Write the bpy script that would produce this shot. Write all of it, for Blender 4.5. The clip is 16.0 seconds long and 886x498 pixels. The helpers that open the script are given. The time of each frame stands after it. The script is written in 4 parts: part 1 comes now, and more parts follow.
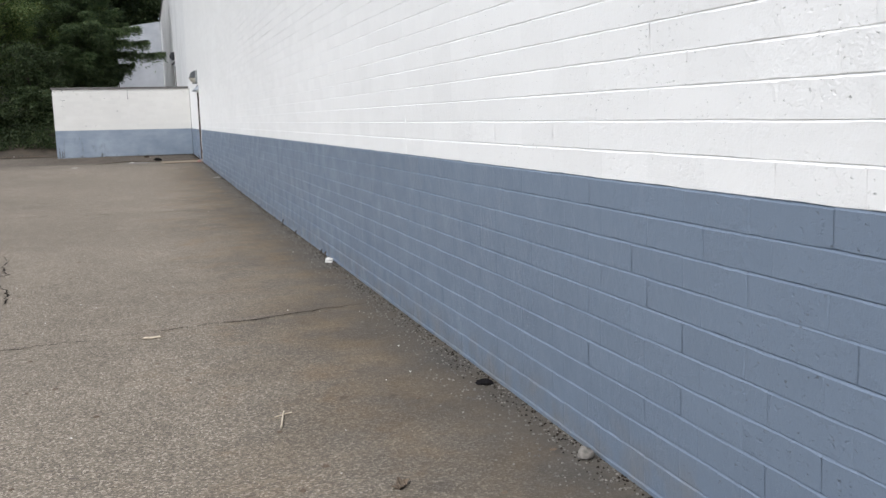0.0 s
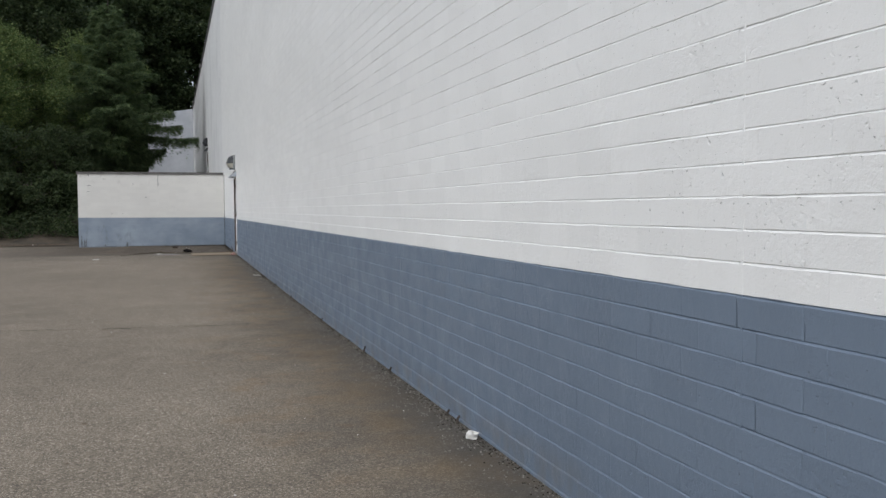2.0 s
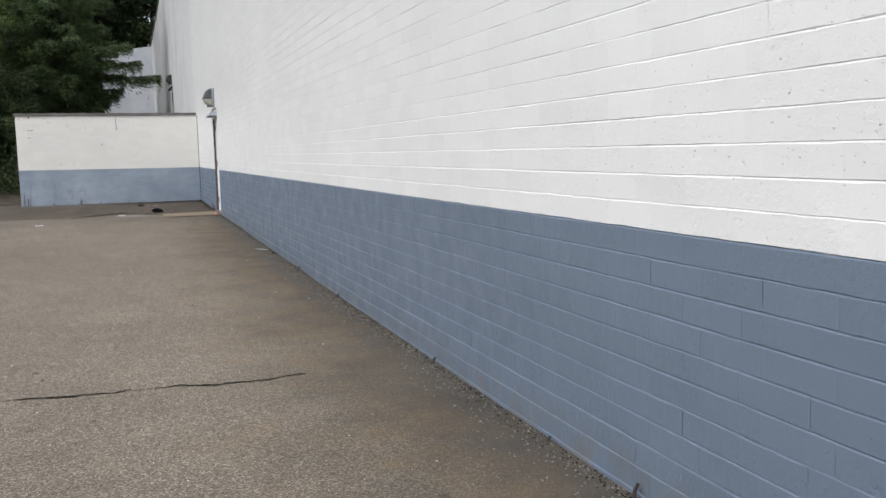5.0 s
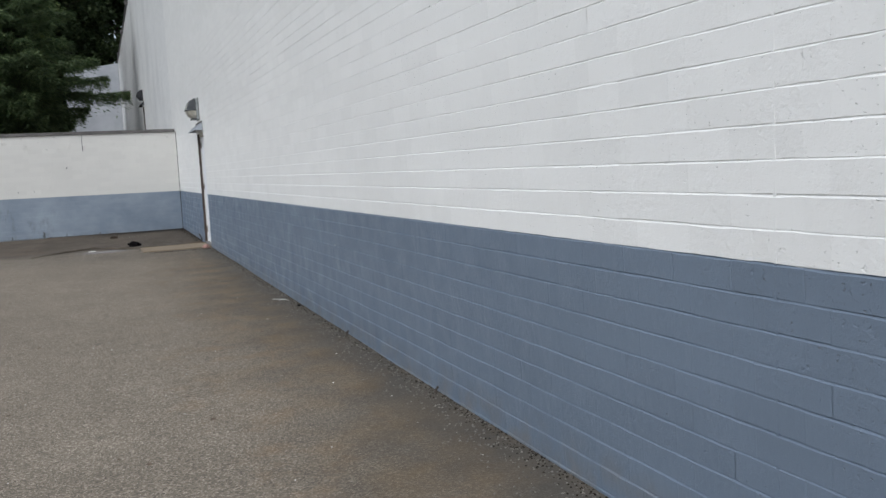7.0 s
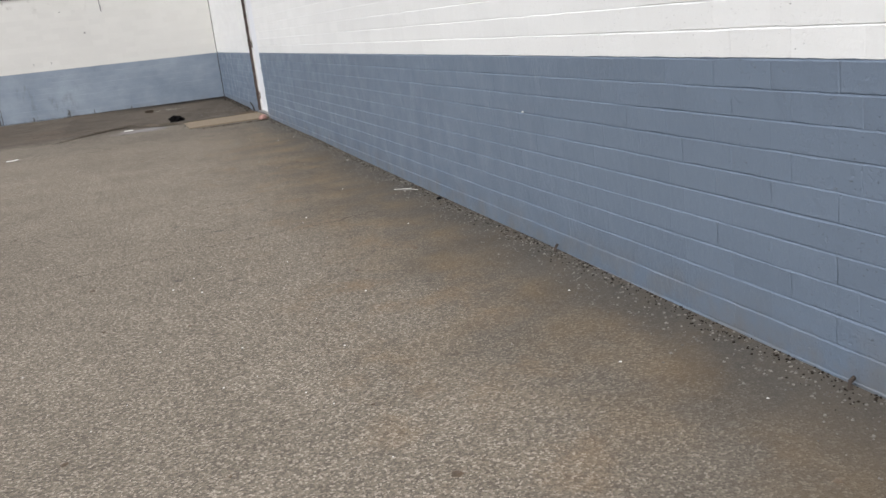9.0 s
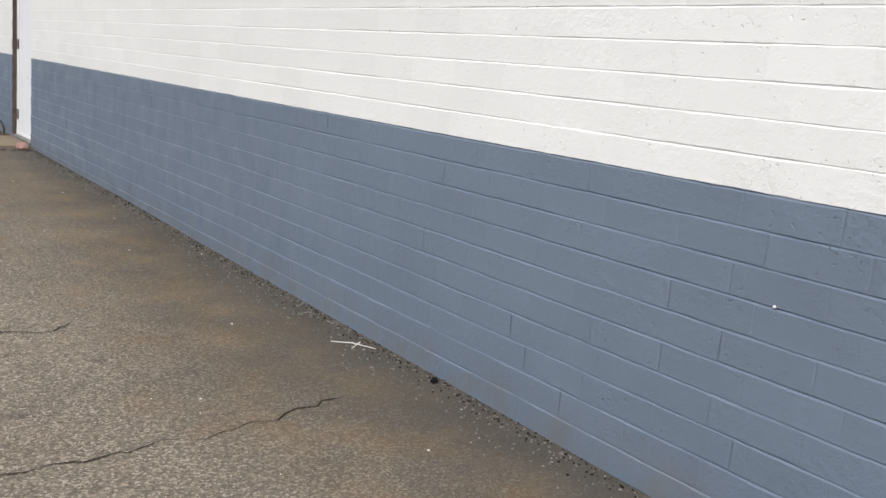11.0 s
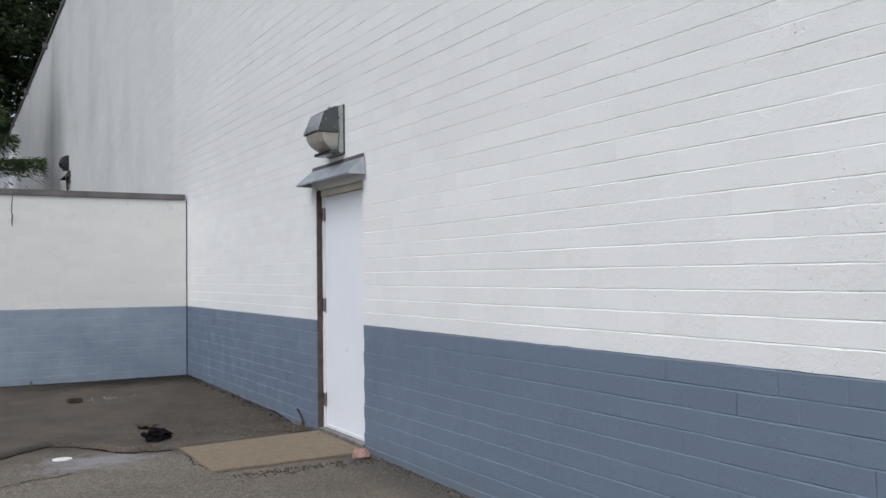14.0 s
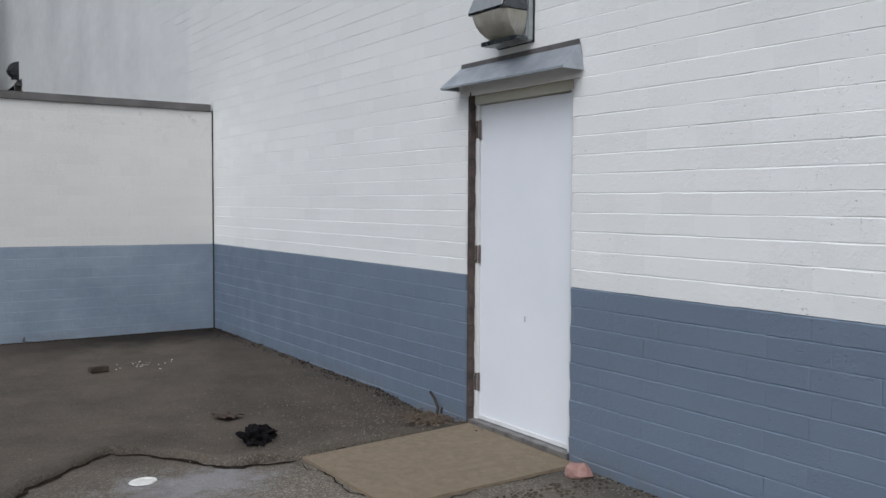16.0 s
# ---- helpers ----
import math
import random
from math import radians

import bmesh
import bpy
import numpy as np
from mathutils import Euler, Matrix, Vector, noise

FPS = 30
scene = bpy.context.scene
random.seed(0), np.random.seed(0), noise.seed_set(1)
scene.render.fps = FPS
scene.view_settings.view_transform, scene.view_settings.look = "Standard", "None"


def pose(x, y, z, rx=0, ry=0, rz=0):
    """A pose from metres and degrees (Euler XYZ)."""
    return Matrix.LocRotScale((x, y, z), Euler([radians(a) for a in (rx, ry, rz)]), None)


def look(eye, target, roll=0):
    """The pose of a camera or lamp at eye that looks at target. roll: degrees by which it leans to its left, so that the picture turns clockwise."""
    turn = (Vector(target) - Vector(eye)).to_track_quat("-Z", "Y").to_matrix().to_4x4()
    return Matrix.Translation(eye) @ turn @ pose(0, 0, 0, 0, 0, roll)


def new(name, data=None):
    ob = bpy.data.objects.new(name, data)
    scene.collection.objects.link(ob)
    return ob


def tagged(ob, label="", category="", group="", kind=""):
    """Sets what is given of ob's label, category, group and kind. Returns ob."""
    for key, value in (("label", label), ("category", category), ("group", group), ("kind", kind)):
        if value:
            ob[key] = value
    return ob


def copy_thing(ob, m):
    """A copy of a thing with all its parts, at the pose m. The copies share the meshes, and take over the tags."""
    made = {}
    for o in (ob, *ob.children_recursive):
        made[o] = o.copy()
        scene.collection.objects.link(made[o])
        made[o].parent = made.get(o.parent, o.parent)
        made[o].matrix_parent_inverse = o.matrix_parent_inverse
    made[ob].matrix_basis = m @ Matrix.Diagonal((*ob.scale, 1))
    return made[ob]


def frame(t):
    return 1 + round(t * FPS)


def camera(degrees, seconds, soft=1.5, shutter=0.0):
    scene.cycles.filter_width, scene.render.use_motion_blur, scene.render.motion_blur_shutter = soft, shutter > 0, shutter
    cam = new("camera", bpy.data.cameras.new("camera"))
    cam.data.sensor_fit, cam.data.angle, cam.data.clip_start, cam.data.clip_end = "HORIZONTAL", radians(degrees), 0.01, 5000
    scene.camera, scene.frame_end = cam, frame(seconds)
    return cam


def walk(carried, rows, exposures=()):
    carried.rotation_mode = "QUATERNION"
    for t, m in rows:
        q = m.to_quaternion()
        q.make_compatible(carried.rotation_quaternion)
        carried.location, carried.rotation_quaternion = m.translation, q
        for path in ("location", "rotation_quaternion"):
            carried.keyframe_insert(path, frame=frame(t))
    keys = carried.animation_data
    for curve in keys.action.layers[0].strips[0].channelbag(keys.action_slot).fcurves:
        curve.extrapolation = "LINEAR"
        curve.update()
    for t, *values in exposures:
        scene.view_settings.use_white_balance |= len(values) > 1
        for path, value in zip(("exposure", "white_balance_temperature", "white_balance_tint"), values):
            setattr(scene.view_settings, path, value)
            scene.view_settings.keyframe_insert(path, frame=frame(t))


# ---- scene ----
cam = camera(54.5, 16.0)
PATH = [
    (0, (-1.508, -32.541, 1.201), (-0.878, -30.668, 0.896), -1.3),
    (0.5, (-1.47, -31.794, 1.182), (-0.582, -30.026, 0.886), 2.1),
    (1, (-1.492, -31.017, 1.171), (-0.552, -29.277, 0.87), 0.7),
    (1.5, (-1.57, -30.363, 1.218), (-0.929, -28.479, 1.024), 0.8),
    (2, (-1.658, -29.61, 1.243), (-1.06, -27.704, 1.148), -0.3),
    (2.5, (-1.753, -28.874, 1.237), (-1.301, -26.94, 1.001), -1.5),
    (3, (-1.805, -27.975, 1.254), (-1.386, -26.024, 1.121), 1.8),
    (3.5, (-1.875, -27.296, 1.241), (-1.388, -25.363, 1.08), 2.9),
    (4, (-1.847, -26.464, 1.246), (-1.24, -24.568, 1.048), -0.1),
    (6.5, (-1.675, -22.435, 1.307), (-0.977, -20.576, 1.073), -1.1),
    (7, (-1.801, -21.733, 1.311), (-1.073, -19.881, 1.113), -2.9),
    (7.5, (-1.778, -21.009, 1.266), (-0.941, -19.233, 0.884), -6.8),
    (8, (-1.884, -20.326, 1.255), (-1.274, -18.477, 0.798), -7.3),
    (10.5, (-2.072, -16.706, 1.181), (-1.133, -15.025, 0.639), 3.2),
    (11, (-2.156, -15.922, 1.193), (-0.947, -14.376, 0.807), 5.8),
    (11.2, (-2.241, -15.643, 1.308), (-1.378, -13.848, 1.117), 1.0),
    (11.5, (-2.381, -15.176, 1.284), (-1.838, -13.256, 1.144), -0.2),
    (12, (-2.499, -14.504, 1.301), (-1.844, -12.615, 1.255), 0.4),
    (12.5, (-2.545, -13.795, 1.306), (-1.792, -11.943, 1.245), 1.8),
    (13, (-2.668, -13.115, 1.365), (-1.886, -11.275, 1.397), 3.2),
    (13.5, (-2.685, -12.421, 1.331), (-1.802, -10.627, 1.348), 1.7),
    (14, (-2.757, -11.682, 1.352), (-1.762, -9.948, 1.411), -0.7),
    (14.5, (-2.809, -11.022, 1.383), (-1.707, -9.355, 1.47), -1.9),
    (15, (-2.918, -10.368, 1.429), (-1.836, -8.687, 1.479), -0.5),
    (15.5, (-3.05, -9.749, 1.402), (-1.953, -8.077, 1.361), -0.6),
    (16, (-3.176, -9.078, 1.42), (-2.053, -7.426, 1.314), 0.3),
]
EXPOSURE = [(0, 0.52, 6220, 10), (1, 0.38, 6170, 10), (1.5, 0.34, 6270, 10), (2, 0, 6220, 9), (2.5, 0.28, 6370, 10), (3, 0.37, 6320, 10), (3.5, 0.26, 6270, 10), (4, 0.36, 6370, 10), (6.5, 0.24, 6170, 9), (7, 0.05, 6110, 8), (7.5, 0.25, 6270, 10), (8, 0.48, 6410, 10), (10.5, 0.3, 6420, 10), (11, 0.46, 6520, 10), (11.5, 0.06, 6220, 10), (12, 0.14, 6220, 10), (13, 0.16, 6170, 10), (13.5, 0.07, 6170, 10), (14, 0.09, 6070, 10), (14.5, -0.05, 6070, 10), (15.5, -0.06, 6010, 9), (16, -0.08, 6010, 9)]
walk(cam, [(t, look(e, a, r)) for t, e, a, r in PATH], EXPOSURE)

# ---- world, sun and exposure ----
world = bpy.data.worlds.new("overcast_sky")
scene.world = world
world.use_nodes = True
wn, wl = world.node_tree.nodes, world.node_tree.links
sky = wn.new("ShaderNodeTexSky")
sky.sky_type = "NISHITA"
sky.sun_disc = False
sky.sun_elevation = radians(52)
sky.sun_rotation = radians(205)
sky.dust_density = 3.0
grey = wn.new("ShaderNodeHueSaturation")
grey.inputs["Saturation"].default_value = 0.42
wl.new(sky.outputs[0], grey.inputs["Color"])
wl.new(grey.outputs[0], wn["Background"].inputs[0])
wn["Background"].inputs[1].default_value = 0.15

sun = new("sun", bpy.data.lights.new("sun", "SUN"))
sun.data.energy = 1.4
sun.data.angle = radians(35)
sun.data.color = (1.0, 0.97, 0.93)
sun.matrix_world = look((-20, -5, 20), (0, 0, 0))


# ---- materials ----
class Net:
    """Short hand for building one node material."""

    def __init__(self, name, rough=0.6, metal=0.0, spec=0.5):
        self.mat = bpy.data.materials.new(name)
        self.mat.use_nodes = True
        self.n, self.l = self.mat.node_tree.nodes, self.mat.node_tree.links
        self.bsdf = self.n["Principled BSDF"]
        self.bsdf.inputs["Roughness"].default_value = rough
        self.bsdf.inputs["Metallic"].default_value = metal
        self.bsdf.inputs["Specular IOR Level"].default_value = spec

    def put(self, socket, value):
        if isinstance(value, bpy.types.NodeSocket):
            self.l.new(value, socket)
        elif isinstance(value, tuple) and len(value) == 3 and socket.type == "RGBA":
            socket.default_value = (*value, 1)
        else:
            socket.default_value = value

    def math(self, op, a, b=0.0, c=0.0, clamp=False):
        m = self.n.new("ShaderNodeMath")
        m.operation, m.use_clamp = op, clamp
        for i, v in enumerate((a, b, c)):
            self.put(m.inputs[i], v)
        return m.outputs[0]

    def mix(self, fac, a, b, mode="MIX"):
        m = self.n.new("ShaderNodeMix")
        m.data_type, m.blend_type = "RGBA", mode
        self.put(m.inputs[0], fac)
        self.put(m.inputs[6], a)
        self.put(m.inputs[7], b)
        return m.outputs[2]

    def place(self):
        if "geo" not in self.n:
            g = self.n.new("ShaderNodeNewGeometry")
            g.name = "geo"
            x = self.n.new("ShaderNodeSeparateXYZ")
            x.name = "xyz"
            self.l.new(g.outputs["Position"], x.inputs[0])
        return self.n["geo"].outputs["Position"]

    def axis(self, i):
        self.place()
        return self.n["xyz"].outputs[i]

    def scaled(self, sx, sy, sz):
        m = self.n.new("ShaderNodeMapping")
        m.inputs["Scale"].default_value = (sx, sy, sz)
        self.l.new(self.place(), m.inputs[0])
        return m.outputs[0]

    def noise(self, scale, detail=3.0, rough=0.55, vec=None):
        t = self.n.new("ShaderNodeTexNoise")
        t.inputs["Scale"].default_value = scale
        t.inputs["Detail"].default_value = detail
        t.inputs["Roughness"].default_value = rough
        self.l.new(vec or self.place(), t.inputs["Vector"])
        return t.outputs[0]

    def cells(self, scale, out="Distance", feature="F1", vec=None):
        t = self.n.new("ShaderNodeTexVoronoi")
        t.feature = feature
        t.inputs["Scale"].default_value = scale
        self.l.new(vec or self.place(), t.inputs["Vector"])
        return t.outputs[out]

    def ramp(self, value, a, b, lo=0.0, hi=1.0):
        m = self.n.new("ShaderNodeMapRange")
        m.inputs[1].default_value, m.inputs[2].default_value = a, b
        m.inputs[3].default_value, m.inputs[4].default_value = lo, hi
        self.put(m.inputs[0], value)
        return m.outputs[0]

    def grade(self, value, stops):
        r = self.n.new("ShaderNodeValToRGB")
        e = r.color_ramp.elements
        while len(e) < len(stops):
            e.new(0.5)
        for el, (p, c) in zip(e, stops):
            el.position, el.color = p, (*c, 1)
        self.put(r.inputs[0], value)
        return r.outputs[0]

    def piece(self):
        """One random number for each loose piece."""
        self.place()
        o = self.n.new("ShaderNodeObjectInfo")
        return self.math("FRACT", self.math("ADD", o.outputs["Random"], self.n["geo"].outputs["Random Per Island"]))

    def bump(self, height, strength, distance):
        b = self.n.new("ShaderNodeBump")
        b.inputs["Strength"].default_value = strength
        b.inputs["Distance"].default_value = distance
        self.put(b.inputs["Height"], height)
        if self.bsdf.inputs["Normal"].links:
            self.l.new(self.bsdf.inputs["Normal"].links[0].from_socket, b.inputs["Normal"])
        self.l.new(b.outputs[0], self.bsdf.inputs["Normal"])

    def colour(self, value):
        self.put(self.bsdf.inputs["Base Color"], value)
        return self.mat

    def rough(self, value):
        self.put(self.bsdf.inputs["Roughness"], value)


BAND = 0.970
COURSE = 0.1016
UNIT = 0.2985


def painted_masonry(name, tilt=0.0, faded_dimmed=False):
    """White paint over a slate-blue dado; weathered past the end of the fresh coat."""
    m = Net(name, rough=0.62, spec=0.5)
    p = m.piece()
    tone = m.ramp(p, 0, 1, 0.970, 1.016)
    cloud = m.ramp(m.noise(0.9, 4, 0.55, m.scaled(1.0, 0.3, 1.0)), 0.3, 0.7, 0.955, 1.03)
    tone = m.math("MULTIPLY", tone, cloud)
    streak = m.noise(1.0, 2, 0.4, m.scaled(1.0, 0.5, 0.42))
    old = m.ramp(m.math("ADD", m.axis(1), m.math("MULTIPLY", m.noise(3.0), 0.25)), 0.85, 1.05)
    grime = m.math("MULTIPLY", old, m.ramp(streak, 0.50, 0.80, 0.0, 0.30))
    fresh_streak = m.ramp(streak, 0.5, 0.75, 0.0, 0.05)
    white = m.mix(m.math("MULTIPLY", old, 0.20), (0.812, 0.812, 0.800), (0.54, 0.56, 0.59))
    white = m.mix(grime, white, (0.30, 0.31, 0.33))
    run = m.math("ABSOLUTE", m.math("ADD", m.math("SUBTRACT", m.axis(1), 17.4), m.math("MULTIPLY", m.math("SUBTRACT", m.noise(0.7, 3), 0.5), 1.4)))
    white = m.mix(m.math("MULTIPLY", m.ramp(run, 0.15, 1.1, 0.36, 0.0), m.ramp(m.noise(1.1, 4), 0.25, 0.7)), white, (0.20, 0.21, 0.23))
    white = m.mix(fresh_streak, white, (0.62, 0.62, 0.60))
    dirt = m.ramp(m.noise(9.0, 5, 0.65), 0.60, 0.80, 0.0, 0.16)
    white = m.mix(dirt, white, (0.50, 0.48, 0.43))
    blue = m.mix(m.ramp(m.noise(1.6, 4, 0.55, m.scaled(1.0, 0.3, 1.0)), 0.3, 0.7), (0.145, 0.185, 0.245), (0.156, 0.199, 0.261))
    blue = m.mix(m.ramp(m.noise(14.0, 5, 0.7), 0.62, 0.8, 0.0, 0.3), blue, (0.24, 0.26, 0.29))
    if faded_dimmed:
        blue = m.mix(m.ramp(m.noise(0.9, 5, 0.65, m.scaled(1.0, 1.0, 1.6)), 0.32, 0.66, 0.2, 0.95), blue, (0.285, 0.335, 0.395))
        mould = m.math("MULTIPLY", m.ramp(m.noise(2.2, 5, 0.7, m.scaled(1.4, 1.0, 0.6)), 0.56, 0.72, 0.0, 0.7), m.ramp(m.axis(0), -2.4, -3.2))
        blue = m.mix(mould, blue, (0.11, 0.125, 0.13))
        # Cream-tinted white, also darkened for the weaker light on this face.
        white = m.mix(0.75, white, (0.62, 0.608, 0.572))
        smudge = m.math("MULTIPLY", m.ramp(m.noise(5.0, 4, 0.6), 0.57, 0.70, 0.0, 0.62), m.ramp(m.axis(2), 2.0, 2.33))
        white = m.mix(smudge, white, (0.30, 0.28, 0.25))
    line = m.math("ADD", m.axis(2), m.math("MULTIPLY", m.math("SUBTRACT", m.noise(5.0, 4, 0.6), 0.5), 0.014))
    line = m.math("ADD", line, m.math("MULTIPLY", m.axis(0), tilt))
    base = m.mix(m.ramp(line, BAND + 0.0010, BAND + 0.0035), blue, white)
    splash = m.math("MULTIPLY", m.ramp(m.axis(2), 0.0, 0.16, 0.55, 0.0), m.ramp(m.noise(6.0, 4), 0.4, 0.65))
    base = m.mix(splash, base, (0.17, 0.16, 0.145))
    pits = m.ramp(m.noise(78.0, 3, 0.6, m.scaled(1.0, 0.6, 1.15)), 0.655, 0.71)
    some = m.ramp(m.noise(1.9, 4, 0.6), 0.42, 0.58)
    pits = m.math("MULTIPLY", pits, some)
    base = m.mix(m.math("MULTIPLY", pits, 0.5), base, (0.12, 0.12, 0.12))
    tint = m.n.new("ShaderNodeHueSaturation")
    m.put(tint.inputs["Value"], tone)
    m.put(tint.inputs["Color"], base)
    m.bump(m.noise(130.0, 4, 0.7), 0.28, 0.003)
    m.bump(m.math("MULTIPLY", some, m.ramp(m.noise(46.0, 2, 0.5), 0.62, 0.76, 0.0, -1.0)), 0.5, 0.004)
    rugged = m.ramp(m.noise(2.7, 3), 0.36, 0.62, 0.25, 1.0)
    m.bump(m.math("MULTIPLY", m.noise(30.0, 4, 0.65), rugged), 0.75, 0.007)
    m.bump(m.math("MULTIPLY", pits, -1.0), 0.9, 0.004)
    m.rough(m.math("ADD", m.ramp(m.noise(5.0, 3), 0.3, 0.7, 0.30, 0.50), m.math("MULTIPLY", m.math("FRACT", m.math("MULTIPLY", p, 7.3)), 0.07)))
    return m.colour(tint.outputs[0])


def asphalt_material(name, shade=1.0, apron=False):
    m = Net(name, rough=0.9, spec=0.12)
    chip = m.cells(135.0, "Color")
    sep = m.n.new("ShaderNodeSeparateColor")
    m.l.new(chip, sep.inputs[0])
    agg = m.grade(sep.outputs[0], [(0.0, (0.058, 0.051, 0.043)), (0.38, (0.146, 0.127, 0.102)), (0.76, (0.260, 0.224, 0.178)), (1.0, (0.52, 0.465, 0.392))])
    fine = m.noise(260.0, 2)
    agg = m.mix(m.ramp(fine, 0.3, 0.7, 0.18, 0.62), agg, (0.184, 0.158, 0.126))
    big = m.ramp(m.noise(0.35, 4, 0.6), 0.3, 0.7, 0.84, 1.08)
    mid = m.ramp(m.noise(2.6, 4, 0.6), 0.3, 0.7, 0.92, 1.08)
    # Rusty run-off along the foot of the wall.
    wav = m.math("MULTIPLY", m.math("SUBTRACT", m.noise(0.9, 4, 0.6), 0.5), 1.1)
    d = m.math("ADD", m.axis(0), wav)
    near = m.math("MULTIPLY", m.ramp(d, -1.35, -0.45), m.ramp(m.axis(1), -8.6, -6.2, 1.0, 0.35))
    agg = m.mix(m.math("MULTIPLY", near, 0.72), agg, m.mix(m.ramp(m.noise(3.0, 4), 0.4, 0.65), (0.085, 0.074, 0.060), (0.132, 0.099, 0.063)))
    strip = m.math("MULTIPLY", m.ramp(m.math("ADD", m.axis(0), m.math("MULTIPLY", wav, 0.25)), -0.40, -0.12), 0.66)
    agg = m.mix(strip, agg, (0.075, 0.072, 0.066))
    rust = m.math("MULTIPLY", near, m.ramp(m.noise(1.7, 4, 0.65), 0.55, 0.78, 0.0, 0.28))
    agg = m.mix(rust, agg, (0.165, 0.108, 0.055))
    # Orange blotches where the run-off dries, out from the wall.
    rim = m.math("MULTIPLY", m.ramp(d, -1.75, -1.15), m.ramp(d, -0.75, -0.25, 1.0, 0.0))
    rim = m.math("MULTIPLY", rim, m.ramp(m.axis(1), -8.6, -6.8, 1.0, 0.0))
    agg = m.mix(m.math("MULTIPLY", rim, m.ramp(m.noise(2.3, 5, 0.7), 0.52, 0.72, 0.0, 0.34)), agg, (0.225, 0.140, 0.068))
    spots = m.math("MULTIPLY", m.ramp(m.noise(5.5, 2), 0.70, 0.76), 0.5)
    agg = m.mix(spots, agg, (0.06, 0.055, 0.05))
    seam = m.ramp(m.math("ADD", m.axis(1), m.math("ADD", m.math("MULTIPLY", m.axis(0), 0.09), m.math("MULTIPLY", m.noise(2.0, 3), 0.2))), -7.3, -6.4)
    agg = m.mix(m.math("MULTIPLY", seam, 0.24), agg, m.mix(m.ramp(m.noise(1.2, 5, 0.6), 0.35, 0.65), (0.040, 0.037, 0.033), (0.085, 0.080, 0.074)))
    # Darker brown ground before the low wall.
    zone = m.ramp(m.math("ADD", m.axis(1), m.math("MULTIPLY", m.math("SUBTRACT", m.noise(1.4, 5, 0.65), 0.5), 1.3)), -5.25, -4.35)
    zone = m.math("MULTIPLY", zone, m.ramp(m.axis(0), -7.5, -4.2))
    patch = m.mix(m.ramp(m.noise(1.6, 6, 0.7), 0.35, 0.65), (0.048, 0.040, 0.033), (0.100, 0.084, 0.068))
    patch = m.mix(m.ramp(m.noise(0.8, 5, 0.7), 0.52, 0.66, 0.0, 0.6), patch, (0.092, 0.064, 0.047))
    agg = m.mix(m.math("MULTIPLY", zone, 0.74), agg, patch)
    if not apron:
        ex = m.math("MULTIPLY", m.math("ADD", m.axis(0), 1.85), 0.9)
        ey = m.math("MULTIPLY", m.math("ADD", m.axis(1), 4.92), 1.5)
        far = m.math("SQRT", m.math("ADD", m.math("MULTIPLY", ex, ex), m.math("MULTIPLY", ey, ey)))
        far = m.math("ADD", far, m.math("MULTIPLY", m.math("SUBTRACT", m.noise(4.0, 6, 0.75), 0.5), 1.5))
        agg = m.mix(m.ramp(far, 0.15, 0.5, 0.5, 0.0), agg, (0.32, 0.32, 0.34))
    if apron:
        wet = m.math("MULTIPLY", m.ramp(m.math("ADD", m.axis(1), m.math("MULTIPLY", m.math("SUBTRACT", m.noise(2.3, 5, 0.65), 0.5), 1.3)), -1.00, -0.40), m.ramp(m.axis(0), -2.8, -1.2))
        agg = m.mix(m.math("MULTIPLY", wet, 0.85), agg, (0.012, 0.010, 0.009))
    tint = m.n.new("ShaderNodeHueSaturation")
    m.put(tint.inputs["Value"], m.math("MULTIPLY", m.math("MULTIPLY", big, mid), shade))
    m.put(tint.inputs["Color"], agg)
    m.bump(m.cells(135.0, "Distance"), 0.6, 0.004)
    m.bump(m.noise(14.0, 4), 0.25, 0.012)
    return m.colour(tint.outputs[0])


def plain(name, a, b, scale=8.0, rough=0.6, metal=0.0, bump=0.3, fine=60.0, spec=0.5):
    """Two tones mixed by noise, with a fine relief."""
    m = Net(name, rough=rough, metal=metal, spec=spec)
    f = m.ramp(m.noise(scale, 5, 0.62), 0.32, 0.68)
    if bump:
        m.bump(m.noise(fine, 4, 0.65), bump, 0.004)
    m.rough(m.ramp(m.noise(scale * 2.3, 3), 0.3, 0.7, max(0.05, rough - 0.1), min(1.0, rough + 0.1)))
    return m.colour(m.mix(f, a, b))


def leaf_material(name, a, b, c):
    m = Net(name, rough=0.6, spec=0.2)
    r = m.piece()
    col = m.grade(r, [(0.0, a), (0.55, b), (1.0, c)])
    patch = m.ramp(m.noise(0.8, 3), 0.3, 0.7, 0.7, 1.25)
    tint = m.n.new("ShaderNodeHueSaturation")
    m.put(tint.inputs["Value"], patch)
    m.put(tint.inputs["Color"], col)
    m.put(m.bsdf.inputs["Subsurface Weight"], 0.0)
    back = m.n.new("ShaderNodeBsdfTranslucent")
    m.l.new(tint.outputs[0], back.inputs["Color"])
    both = m.n.new("ShaderNodeMixShader")
    both.inputs[0].default_value = 0.38
    m.l.new(m.bsdf.outputs[0], both.inputs[1])
    m.l.new(back.outputs[0], both.inputs[2])
    m.l.new(both.outputs[0], m.n["Material Output"].inputs["Surface"])
    return m.colour(tint.outputs[0])


